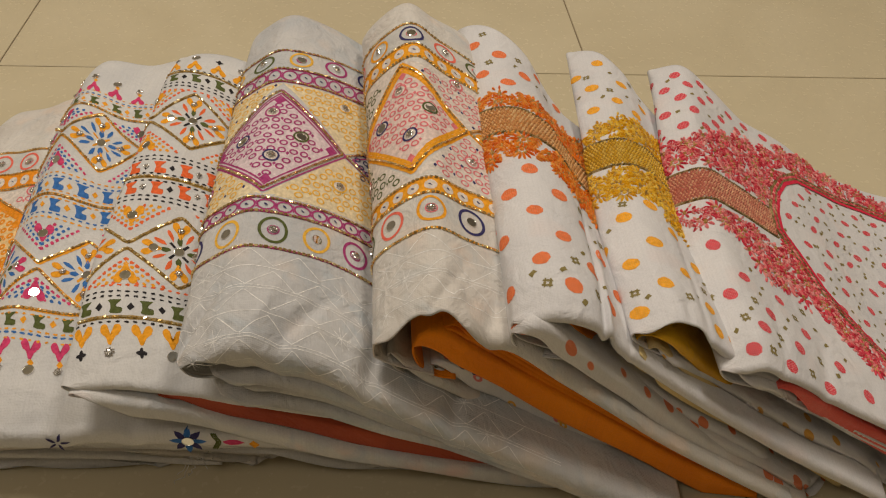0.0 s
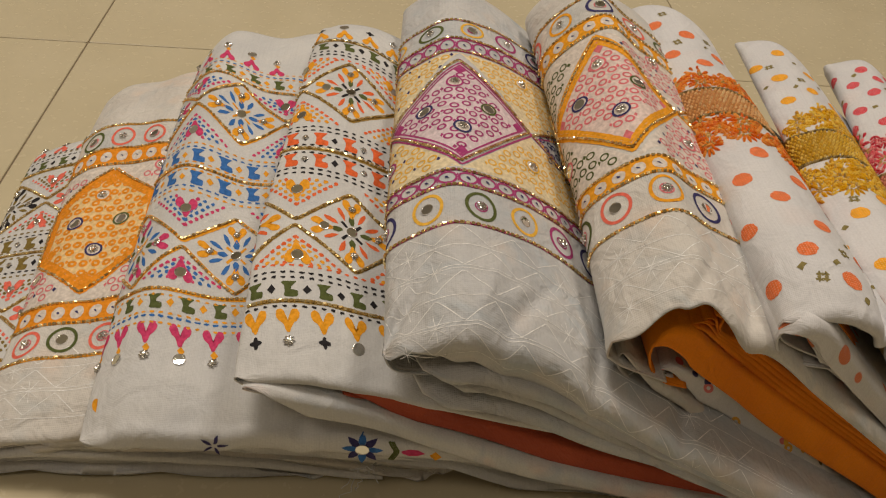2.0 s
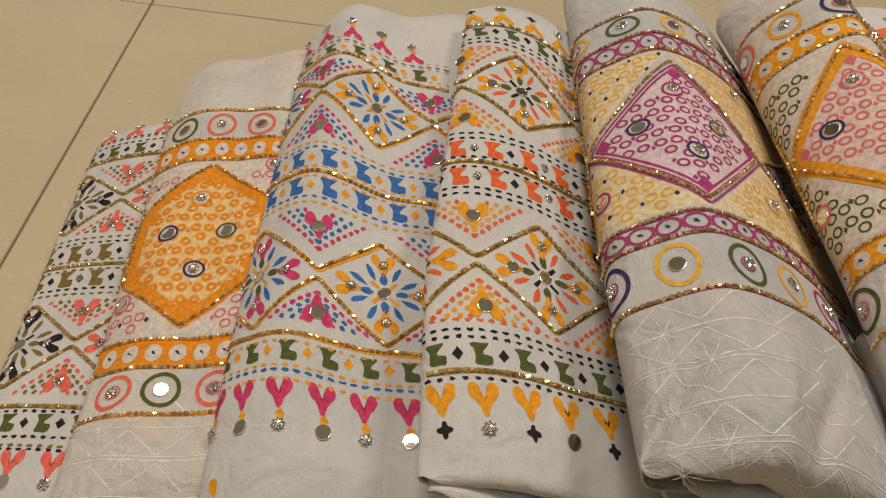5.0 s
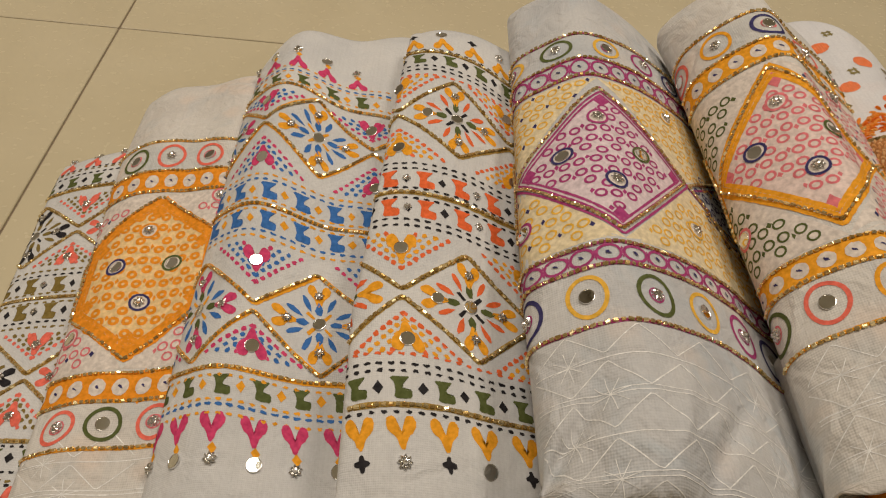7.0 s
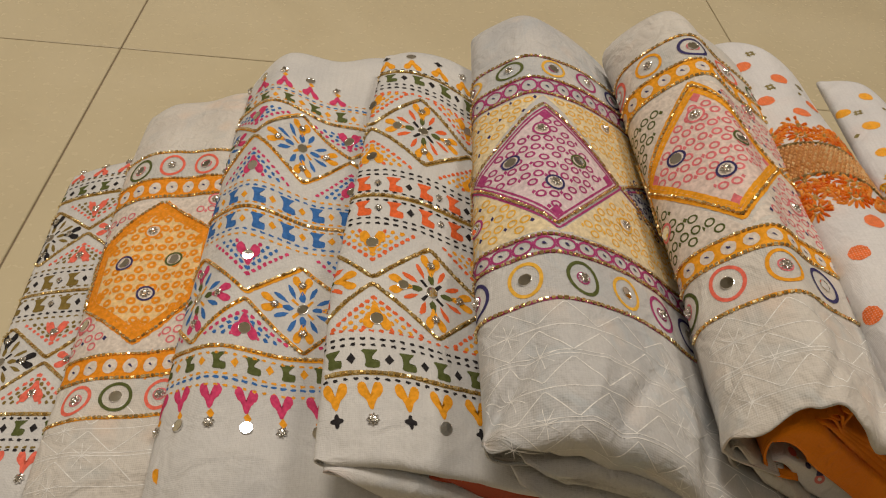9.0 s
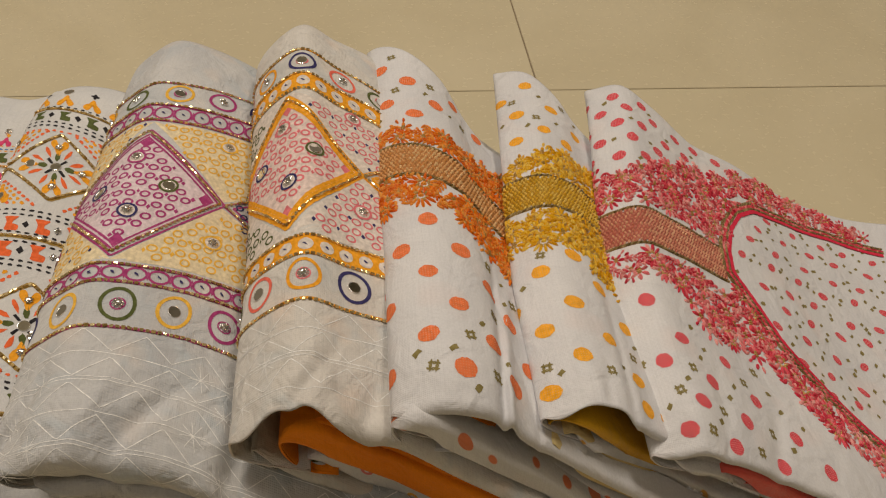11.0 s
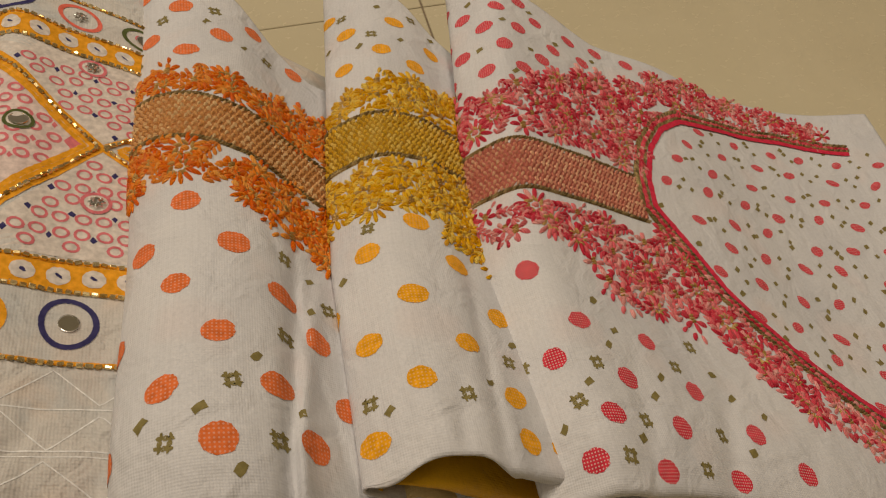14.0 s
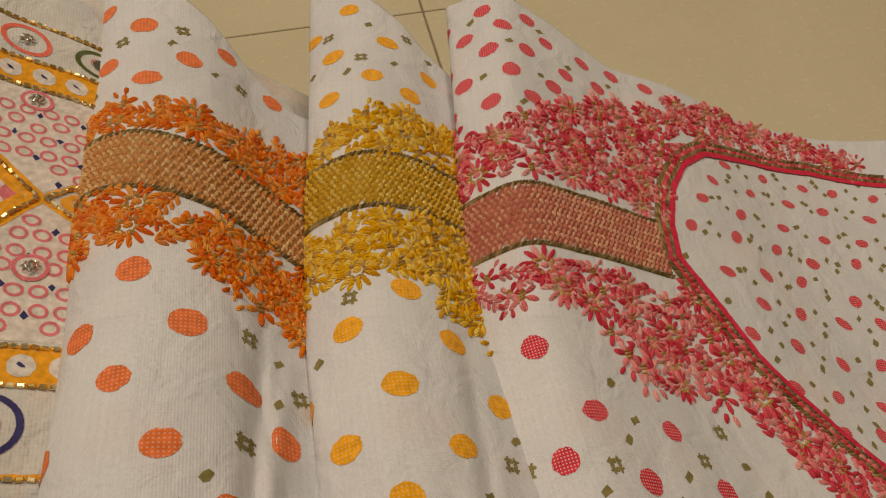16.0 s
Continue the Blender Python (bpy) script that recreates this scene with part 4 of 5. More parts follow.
        for k in (0.0, 0.006):
            pr.line([(cu + s * (hw + 0.002 + k), cy), (far, cy + 0.025 - k * 0.5)], pal["width"] * 1.1, pal["line"])
            pr.line([(cu + s * (hw + 0.002 + k), cy), (far, cy - 0.025 + k * 0.5)], pal["width"] * 1.1, pal["line"])
        clusters(pr, lambda u, y: (u - cu) * s > hw + 0.005 and abs(y - cy) < ((u - cu) * s - hw) * 0.62 + 0.002, (cu + s * hw if s > 0 else far, far if s > 0 else cu - hw, cy - 0.0306, cy + 0.03), pal["side"], pal["side"], r=0.0023, step=0.0098)
    stones = [(cu - 0.003, cy + hh * 0.55, "s", pal["field"]), (cu - hw * 0.47, cy + hh * 0.08, "m", "navy"), (cu + hw * 0.38, cy + hh * 0.1, "m", "green"), (cu + hw * 0.02, cy - hh * 0.38, "s", "navy"),
              (cu + hw * 0.98, cy + hh * 1.02, "s", pal["right"]), (cu + hw * 1.02, cy - hh * 0.62, "s", pal["right"]), (cu - hw * 0.95, cy - hh * 0.7, "m", pal["accent"])]
    for u, y, k, c in stones:
        if u_lo < u < u_hi and lo < y < hi:
            pr.ring(u, y, 0.0051, 0.0049, 0.0013, c, 0.0004)
            pr.blob(u, y, CIRCLE, 0.0040, 0.0038, "pale", 0, 0.00033)
            sew(pr, k, u, y, 1.05)
    for l in pr_lines:
        pr.line(l, 0.0016, pal["line"] if key == "E" else "orange", 0.0002)
        beads(pr, l)
    beads(pr, [(max(u_lo, min(u_hi, a)), b) for a, b in loop(1.03)])
    pr.done(label="ring print with bead-edged diamond and chain borders")


ring_print("E", lambda u, y: (u - 0.002, y + (0.10 + 0.9 * (y - 0.35)) * np.maximum(0, u - 0.05)), 0.047, 0.427, 0.043, 0.043,
           [(0.3405, 0.3535, 0.366, 0.3765), (0.5175, 0.508, 0.4965, 0.4825)],
           {"chain": "purple", "chain_fill": False, "rings": ["navy", "yellow", "green", "yellow", "purple"], "accent": "purple", "ground": "lilac", "solid": False, "width": 0.0012, "line": "purple", "field": "purple",
            "left": "yellow", "left_gem": "navy", "left_ground": "straw", "right": "yellow", "right_gem": "yellow", "right_ground": "straw", "side": "navy"},
           -0.004, 0.135, [0.004, 0.0295, 0.0555, 0.080, 0.1045, 0.128], 21)
ring_print("F", lambda u, y: (u - 0.0028, y - 1.6 * np.maximum(0, y - 0.42) * np.maximum(0, u - 0.045)), 0.0405, 0.4305, 0.0395, 0.044,
           [(0.3405, 0.354, 0.3655, 0.3765), (0.5165, 0.506, 0.495, 0.482)],
           {"chain": "orange", "chain_fill": True, "rings": ["green", "coral", "orange", "navy", "coral"], "accent": "rose", "ground": "blush", "solid": False, "width": 0.0021, "line": "orange", "field": "rose",
            "left": "green", "left_gem": "green", "left_ground": "pale", "right": "rose", "right_gem": "navy", "right_ground": "pale", "side": "orange"},
           -0.004, 0.115, [0.001, 0.0245, 0.0495, 0.0745, 0.0985], 22)
ring_print("B", lambda u, y: (u, y - 2.2 * np.maximum(0, y - 0.42) * np.maximum(0, u - 0.04)), 0.039, 0.430, 0.0325, 0.046,
           [(0.341, 0.352, 0.3625, 0.376), (0.5185, 0.507, 0.496, 0.4815)],
           {"chain": "deep_orange", "chain_fill": True, "rings": ["coral", "green", "coral"], "accent": "rose", "ground": "amber", "solid": True, "width": 0.002, "line": "deep_orange", "field": "deep_orange",
            "left": "rose", "left_gem": "navy", "left_ground": "pale", "right": "rose", "right_gem": "rose", "right_ground": "pale", "side": "navy"},
           -0.003, 0.085, [0.0175, 0.038, 0.060, 0.081], 23, flat=0.021)


def stripes(key, y0, y1, u_lo, u_hi, seed):
    """Sparse drawn threads and faint lozenges woven into the plain end of a muslin."""
    pr = Print(key, seed=seed)
    g = pr.rng
    pitch, row, y = 0.0135, 0, y0 + 0.003
    while y < y1:
        us = np.linspace(u_lo, u_hi, 40)
        for o in (0.0, 0.0016) if row % 2 else (0.0,):
            pr.line([(u, y + o + 0.0004 * math.sin(u * 70 + row)) for u in us], g.uniform(0.0003, 0.00042), "white_thread", 0.00012)
        n = int((u_hi - u_lo) / 0.026)
        zig = [(u_lo + k * 0.013 + g.normal(0, 0.0004), y + pitch * (0.12 + 0.78 * ((k + row) % 2))) for k in range(2 * n + 1)]
        pr.line(zig, 0.00040, "white_thread", 0.00012)
        for k in range(1, 2 * n, 6):
            u = u_lo + (k + row % 2) * 0.013
            for a in np.arange(0, math.pi, math.pi / 4) + 0.2:
                c, e = 0.0062 * math.cos(a), 0.0062 * math.sin(a)
                pr.line([(u - c, y - e), (u + c, y + e)], 0.0003, "white_thread", 0.00014)
        y += pitch
        row += 1
    pr.done("woven_stripes", "fine white woven lines")


stripes("E", 0.270, 0.336, 0.004, 0.235, 31)
stripes("F", 0.296, 0.336, 0.004, 0.13, 32)
stripes("B", 0.306, 0.337, 0.004, 0.08, 33)


# ---- dotted and embroidered cloths ----
def dotted(key, dots, quads, leaves, colour, rx, ry, seed):
    pr = Print(key, seed=seed, jitter=0.0005)
    g = pr.rng
    dots, quads, leaves = ([(u, y) for u, y in q if y < D[key].back - back_skew(key)(u) - 0.005] for q in (dots, quads, leaves))
    for u, y in dots:
        pr.blob(u, y, CIRCLE, rx * g.uniform(0.88, 1.08), ry * g.uniform(0.9, 1.08), colour, g.uniform(-0.5, 0.5))
    for u, y in quads:
        w = g.uniform(-0.3, 0.3)
        for e in range(4):
            a = w + e * math.pi / 2
            pr.blob(u + 0.0019 * math.cos(a + 0.785), y + 0.0018 * math.sin(a + 0.785), QUATREFOIL, 0.0014, 0.0014, "khaki", a)
            pr.blob(u + 0.0014 * math.cos(a), y + 0.0013 * math.sin(a), OVAL, 0.0008, 0.0008, "khaki", a, 0.0001)
    for u, y in leaves:
        pr.blob(u, y, BLOCK, 0.0018, 0.0011, "khaki", g.uniform(0.2, 0.9))
    pr.done("woven_dots", "woven dots and khaki flecks")


def lattice(g, u_lo, u_hi, y_lo, y_hi, du, dy, keep):
    out = []
    for j in range(int((y_hi - y_lo) / dy) + 1):
        for i in range(int((u_hi - u_lo) / du) + 2):
            u, y = u_lo + (i + 0.5 * (j % 2)) * du + g.normal(0, 0.0015), y_lo + j * dy + g.normal(0, 0.0015)
            if keep(u, y):
                out.append((u, y))
    return out


ROUND = [((1 - math.cos(w)) / 2, math.sin(w) * (0.72 + 0.34 * (1 - math.cos(w)) / 2)) for w in np.linspace(0, 2 * math.pi, 10, endpoint=False)]


def petals(key, pr, specs, name, material, label="", tall=0.0007):
    """Raised satin stitches: each a rounded pad of thread. specs: u, y, angle, length, width."""
    s = np.asarray(specs, float)
    if not len(s):
        return
    c, d = np.cos(s[:, 2]), np.sin(s[:, 2])
    L, W = s[:, 3], s[:, 4]
    lay = np.random.default_rng(len(s)).uniform(0, 0.0005, len(s))
    U, Y, H, uv = [], [], [], []
    for a, b, h in [(a, b, 0.0) for a, b in ROUND] + [(0.5 + (a - 0.5) * 0.62, b * 0.62, 0.85) for a, b in ROUND] + [(0.52, 0.0, 1.0)]:
        U.append(s[:, 0] + c * L * a - d * W * b / 2)
        Y.append(s[:, 1] + d * L * a + c * W * b / 2)
        H.append(0.0001 + (tall + lay) * h)
        uv.append((a, b / 2 + 0.5))
    U, Y, H = (np.stack(q, 1).ravel() for q in (U, Y, H))
    p, _ = D[key].at(U, Y, H)
    F = []
    for i in range(len(s)):
        k = 21 * i
        for j in range(10):
            e = (j + 1) % 10
            F.append((k + j, k + 10 + j, k + 10 + e, k + e))
            F.append((k + 10 + j, k + 20, k + 10 + e))
    return mesh_object(name, p, F, material, THING[key], label, smooth=True, uvs=np.tile(np.array(uv), (len(s), 1)))


def flower(g, u, y, r, kind):
    """Stitches of one embroidered motif; the second list is its gold thread."""
    out, gold = [], []
    if kind == 0:
        n = 13
        for i in range(n):
            a = 2 * math.pi * i / n + g.uniform(-0.1, 0.1)
            out.append((u + math.cos(a) * r * 0.25, y + math.sin(a) * r * 0.25, a, r * 0.82, r * 0.25))
        for i in range(7):
            a = 2 * math.pi * i / 7
            gold.append((u + math.cos(a) * r * 0.28, y + math.sin(a) * r * 0.28, a + 1.4, r * 0.46, r * 0.24))
        out.append((u - r * 0.2, y, 0.2, r * 0.4, r * 0.35))
    elif kind == 1:
        a0 = g.uniform(0, 6.28)
        c, s = math.cos(a0), math.sin(a0)
        for i in range(5):
            t = r * (0.36 * i - 0.8)
            out.append((u + c * t, y + s * t, a0, r * 0.4, r * 0.14))
            for e in (-1, 1):
                out.append((u + c * t, y + s * t, a0 + e * 0.75, r * 0.58, r * 0.22))
        out.append((u + c * r * 0.9, y + s * r * 0.9, a0, r * 0.6, r * 0.34))
    else:
        a0 = g.uniform(0, 6.28)
        for i in range(6):
            a = a0 + 2 * math.pi * i / 6
            out.append((u + math.cos(a) * r * 0.15, y + math.sin(a) * r * 0.15, a, r * 0.62, r * 0.30))
        for i in range(3):
            a = a0 + i * 0.5
            out.append((u + math.cos(a) * r * 0.8, y + math.sin(a) * r * 0.8, a, r * 0.5, r * 0.24))
        for i in range(3):
            gold.append((u - r * 0.2, y + (i - 1) * r * 0.16, 0.3, r * 0.42, r * 0.17))
    return out, gold


def embroidery(key, zone, box, r, step, seed):
    g = np.random.default_rng(seed)
    spots = lattice(g, *box, step, step * 0.8, zone)
    gold = []
    for i, (u, y) in enumerate(spots):
        st, gd = flower(g, u, y, r * g.uniform(0.8, 1.15), (0, 1, 2, 1)[i % 4])
        petals(key, None, st, "embroidered_flower", THREADS[key][(0, 2, 1, 1, 2, 0, 1)[i % 7]])
        gold += gd
    tagged(petals(key, None, gold, "gold_stitching", GOLD_THREAD, "antique gold thread stitches"), kind="stuff")
    return spots


def cord(key, pts, name, material, width=0.0017, pitch=0.0012, label=""):
    """A twisted cord: slanting short stitches along a line."""
    q = resample(pts, pitch)
    t = np.gradient(q, axis=0)
    a = np.arctan2(t[:, 1], t[:, 0]) + 0.75
    L = np.full(len(q), width * 1.35)
    sp = np.stack([q[:, 0] - np.cos(a) * L / 2, q[:, 1] - np.sin(a) * L / 2, a, L, np.full(len(q), pitch * 1.15)], 1)
    return petals(key, None, sp, name, material, label)


def band(key, centre, half, u_lo, u_hi):
    """A woven metallic band with corded edges, across the cloth."""
    pr = Print(key, seed=5)
    pts = [(u, centre(u)) for u in np.linspace(u_lo, u_hi, 24)]
    INK["band" + key] = BAND_BASE[key]
    pr.line(pts, half * 2, "band" + key, 0.0003)
    pr.done("band_ground", "woven metallic ribbon")
    sp = []
    rows = 11
    for i in range(rows):
        o = (-1 + 2 * (i + 0.5) / rows) * half
        for u in np.arange(u_lo, u_hi, 0.0023):
            a = 1.57 + (0.42 if i % 2 else -0.42)
            sp.append((u, centre(u) + o - 0.0012, a, 0.0029, 0.0016))
    tagged(petals(key, None, sp, "band_stitching", BANDS[key], "slanting metallic stitches"), kind="stuff")
    for s in (-1, 1):
        cord(key, [(u, centre(u) + s * (half + 0.0008)) for u in np.linspace(u_lo, u_hi, 24)], "edge_cord", GOLD_CORD, 0.0022, label="twisted antique gold cord")


gI = np.random.default_rng(43)
cG = lambda u: 0.4365 - 0.22 * (u - 0.03) - 2.0 * max(0.0, u - 0.075) ** 1.5
cH = lambda u: 0.4345 - 2.2 * max(0.0, u - 0.05) ** 2
cI = lambda u: 0.4185 + 0.02 * (u - 0.05)
low = lambda knots: (lambda u: float(np.interp(u, *zip(*knots))))
lG, hG = low([(0.0, 0.398), (0.028, 0.402), (0.045, 0.394), (0.065, 0.379), (0.09, 0.374), (0.12, 0.37)]), low([(0.0, 0.472), (0.04, 0.468), (0.066, 0.468), (0.098, 0.478)])
lH, hH = low([(0.0, 0.390), (0.028, 0.392), (0.048, 0.380), (0.068, 0.368), (0.09, 0.36)]), low([(0.0, 0.458), (0.012, 0.463), (0.03, 0.476), (0.065, 0.478)])
lI = low([(0.0, 0.379), (0.0315, 0.380), (0.05, 0.363), (0.0725, 0.352), (0.1055, 0.349), (0.112, 0.337), (0.134, 0.323), (0.16, 0.309), (0.20, 0.292)])
hI = low([(0.0, 0.466), (0.035, 0.472), (0.07, 0.494), (0.1055, 0.512), (0.17, 0.531), (0.26, 0.528)])
NECK_UP = [(0.0995, 0.4165), (0.101, 0.435), (0.109, 0.457), (0.121, 0.4745), (0.138, 0.4865), (0.177, 0.496), (0.222, 0.5005), (0.274, 0.4955)]
NECK_LOW = [(0.0995, 0.4165), (0.1135, 0.3955), (0.1245, 0.3775), (0.1365, 0.3635), (0.151, 0.351), (0.165, 0.342), (0.178, 0.335), (0.20, 0.324)]
nu, nl = low(NECK_UP[1:]), low(NECK_LOW)
in_neck = lambda u, y: u > 0.1045 and nl(u) < y < (nu(u) if u > 0.109 else 0.455)

for key, c, half, u_hi in (("G", cG, 0.0125, 0.125), ("H", cH, 0.0125, 0.085), ("I", cI, 0.0125, 0.0945)):
    band(key, c, half, -0.004, u_hi)
embroidery("G", lambda u, y: (lG(u) + 0.003 < y < cG(u) - 0.0165) or (cG(u) + 0.0165 < y < hG(u) - 0.003), (-0.004, 0.12, 0.36, 0.49), 0.0074, 0.0077, 51)
embroidery("H", lambda u, y: (lH(u) + 0.003 < y < cH(u) - 0.0165) or (cH(u) + 0.0165 < y < hH(u) - 0.003), (-0.004, 0.085, 0.36, 0.49), 0.0074, 0.0077, 52)
embroidery("I", lambda u, y: ((lI(u) + 0.003 < y < min(cI(u) - 0.0165, nl(u) - 0.009 if u > 0.0995 else 9)) or (max(cI(u) + 0.0165, nu(u) + 0.008 if u > 0.0995 else 0) < y < hI(u) - 0.002)) and not (u < 0.115 and abs(y - cI(u)) < 0.0165),
           (-0.002, 0.255, 0.30, 0.535), 0.0076, 0.0092, 53)


def offset(pts, d):
    q = resample(pts, 0.003)
    t = np.gradient(q, axis=0)
    t /= np.linalg.norm(t, axis=1, keepdims=True) + 1e-12
    return q + np.stack([-t[:, 1], t[:, 0]], 1) * d


for path, s in ((NECK_UP, 1), (NECK_LOW, -1)):
    cord("I", offset(path, s * 0.0056), "neckline_cord", GOLD_CORD, 0.0034, 0.0014, "twisted antique gold cord")
    cord("I", offset(path, s * 0.0030), "neckline_stitching", THREADS["I"][0], 0.0032, 0.0026)
    cord("I", offset(path, s * 0.0014), "neckline_cord", GOLD_CORD, 0.0026, 0.0021, "twisted antique gold cord")
    p = Print("I", seed=7)
    INK["piping"] = RED_PIPING
    p.line(offset(path, -s * 0.0014), 0.0032, "piping", 0.0007)
    p.done("neckline_piping", "crimson neckline piping")

free = {"G": lambda u, y: y < lG(u) or y > hG(u), "H": lambda u, y: y < lH(u) or y > hH(u), "I": lambda u, y: y < lI(u) - 0.001 or y > hI(u) or in_neck(u, y)}
DOTS_G = [(0.03, 0.391), (0.0445, 0.372), (0.015, 0.3725), (0.027, 0.3555), (0.060, 0.355), (0.0395, 0.3355), (0.074, 0.341), (0.0245, 0.318), (0.056, 0.3195), (0.0825, 0.3185), (0.039, 0.302), (0.0685, 0.303), (0.006, 0.339), (0.004, 0.304), (0.094, 0.339), (0.0315, 0.481), (0.046, 0.495), (0.062, 0.508), (0.016, 0.494), (0.030, 0.513), (0.052, 0.527), (0.014, 0.529), (0.036, 0.544), (0.083, 0.496), (0.082, 0.520)]
QUAD_G = [(0.0625, 0.372), (0.060, 0.3385), (0.043, 0.319), (0.0255, 0.3025), (0.055, 0.3025), (0.080, 0.357), (0.022, 0.505), (0.044, 0.512), (0.068, 0.492), (0.022, 0.540), (0.060, 0.540)]
LEAF_G = [(0.0735, 0.367), (0.0725, 0.3525), (0.050, 0.3275), (0.0345, 0.3105), (0.019, 0.309), (0.0645, 0.312), (0.044, 0.294), (0.010, 0.481), (0.056, 0.491), (0.040, 0.503), (0.010, 0.512), (0.070, 0.520), (0.044, 0.536)]
DOTS_H = [(0.0165, 0.3735), (0.0355, 0.386), (0.0495, 0.3685), (0.029, 0.3515), (0.0115, 0.336), (0.044, 0.3325), (0.0255, 0.3185), (0.059, 0.3155), (0.008, 0.303), (0.060, 0.301), (0.0735, 0.301), (0.063, 0.349), (-0.002, 0.353), (0.012, 0.484), (0.030, 0.493), (0.046, 0.486), (0.014, 0.511), (0.038, 0.519), (0.058, 0.505), (0.022, 0.543), (0.050, 0.540), (0.004, 0.531)]
QUAD_H = [(0.0175, 0.385), (0.0615, 0.330), (0.039, 0.313), (0.0085, 0.3155), (0.026, 0.505), (0.048, 0.528), (0.012, 0.527)]
LEAF_H = [(0.049, 0.3195), (0.0145, 0.311), (0.066, 0.338), (0.006, 0.366), (0.020, 0.497), (0.040, 0.504), (0.004, 0.505), (0.030, 0.531), (0.060, 0.520)]
dotted("G", DOTS_G, QUAD_G, LEAF_G, "orange_dot", 0.0050, 0.0043, 61)
dotted("H", DOTS_H, QUAD_H, LEAF_H, "yellow_dot", 0.0050, 0.0040, 62)
DOTS_I = [(0.0205, 0.365), (0.0335, 0.3425), (0.064, 0.339), (0.0195, 0.3285), (0.046, 0.3215), (0.0785, 0.3205), (0.033, 0.307), (0.063, 0.305), (0.101, 0.308), (0.022, 0.2935), (0.049, 0.290), (0.002, 0.346), (0.085, 0.290), (0.118, 0.296)]
DOTS_I += lattice(gI, -0.002, 0.12, 0.478, 0.54, 0.021, 0.0145, lambda u, y: y > hI(u) + 0.003)
IN_I = lattice(gI, 0.10, 0.275, 0.32, 0.51, 0.027, 0.0165, lambda u, y: in_neck(u, y - 0.004) and in_neck(u, y + 0.004))
QUAD_I = [(0.034, 0.3255), (0.0225, 0.312), (0.047, 0.3065), (0.0885, 0.342), (0.0835, 0.305), (0.034, 0.2935), (0.074, 0.330), (0.008, 0.329), (0.068, 0.2915)]
LEAF_I = [(0.044, 0.353), (0.049, 0.341), (0.043, 0.334), (0.028, 0.318), (0.063, 0.324), (0.056, 0.3155), (0.0935, 0.331), (0.098, 0.322), (0.0425, 0.300), (0.110, 0.3165), (0.096, 0.3005), (0.0155, 0.3045)]
LEAF_I += lattice(gI, 0.0, 0.27, 0.36, 0.54, 0.030, 0.019, lambda u, y: free["I"](u, y) and (u > 0.1 or y > 0.45))
dotted("I", DOTS_I, QUAD_I, LEAF_I, "red_dot", 0.0044, 0.0038, 63)
pI = Print("I", seed=64)
for u, y in IN_I:
    e = pI.rng
    pI.blob(u, y, CIRCLE, 0.0044 * e.uniform(0.85, 1.1), 0.0028 * e.uniform(0.85, 1.1), "red_dot", e.uniform(-0.5, 0.7))
    pI.blob(u + 0.0115, y + 0.0035, BLOCK, 0.0016, 0.0010, "khaki", e.uniform(0.3, 1.0))
    pI.blob(u + 0.0150, y - 0.0020, BLOCK, 0.0014, 0.0010, "khaki", e.uniform(0.3, 1.0))
pI.done("woven_dots", "woven crimson dots inside the neckline")


# ---- inner layers seen at the front ends ----
ORDER = "ABCDEFGHI"


def top_z(key, x):
    d = D[key]
    i = d.c[:, 0].argmin()
    c = d.c[i:]
    return np.where((x < c[0, 0]) | (x > c[-1, 0]), 0.0, np.interp(x, c[:, 0], c[:, 1]))


def layer(key, f, material, x0, x1, name, front=0.0, depth=0.10, thick=0.0015, wave=0.0018, label="", seed=0, roll=0.0022):
    """A cloth layer between this cloth's top and the pile below it."""
    x = np.linspace(x0, x1, 9)
    lowz = np.zeros_like(x)
    for o in ORDER[: ORDER.index(key)]:
        lowz = np.maximum(lowz, top_z(o, x))
    hi = top_z(key, x) - 0.003
    z = np.maximum(lowz + (hi - lowz) * f, 0.002 + f * 0.006)
    me = D[key]
    d = Drape(list(zip(x, z)), me.front + front, me.front + front + depth, me.rise, me.slant, me.shear, seed, wave, 0.002, roll=0.0022, turned=2.9)
    d.roll = roll
    d.left = me.left
    g = np.random.default_rng(seed)
    a, b, c = g.uniform(15, 60), g.uniform(0, 6), g.uniform(0.0015, 0.004)
    return sheet(name, d, d.s[0], d.s[-1], me.front + front - 3.4 * roll, me.front + front + depth, material, THING[key], thick, 0.004, 0.006, label=label, edge=lambda u: c * np.sin(a * u + b) + 0.03 * np.clip(1 - (u - d.s[0]) / 0.022, 0, 1) ** 2 + 0.02 * np.clip(1 - (d.s[-1] - u) / 0.03, 0, 1) ** 2)


def layers(key, n, material, x0, x1, lo, hi, name, front=0.0, seed=0, **more):
    for i in range(n):
        layer(key, lo + (hi - lo) * (i + 0.5) / n, material, x0 + 0.004 * math.sin(seed + i * 2.1), x1 + 0.01 * math.sin(i * 1.7 + seed), name, front + 0.003 * math.sin(i * 2.9 + seed), seed=seed * 20 + i, **more)


def inner_fold(key, knots, front, hang, material, name, label, seed, roll=0.0025, crease=0.001, shear=0.15, depth=0.06):
    """A cloth folded over at its low side, laid inside another, with its front edge turned down."""
    d = Drape(knots, front, front + depth, 0.0, 0.0, shear, seed=seed, droop=0.001, roll=roll, turned=1.55, crease=crease)
    d.left = D[key].left
    g = np.random.default_rng(seed)
    a, b = g.uniform(25, 60), g.uniform(0, 6)
    sheet(name, d, d.s[0], d.s[-1], front - hang, front + depth, material, THING[key], 0.0011, 0.002, 0.0016, label=label, edge=lambda u: 0.0012 * np.sin(a * u + b))


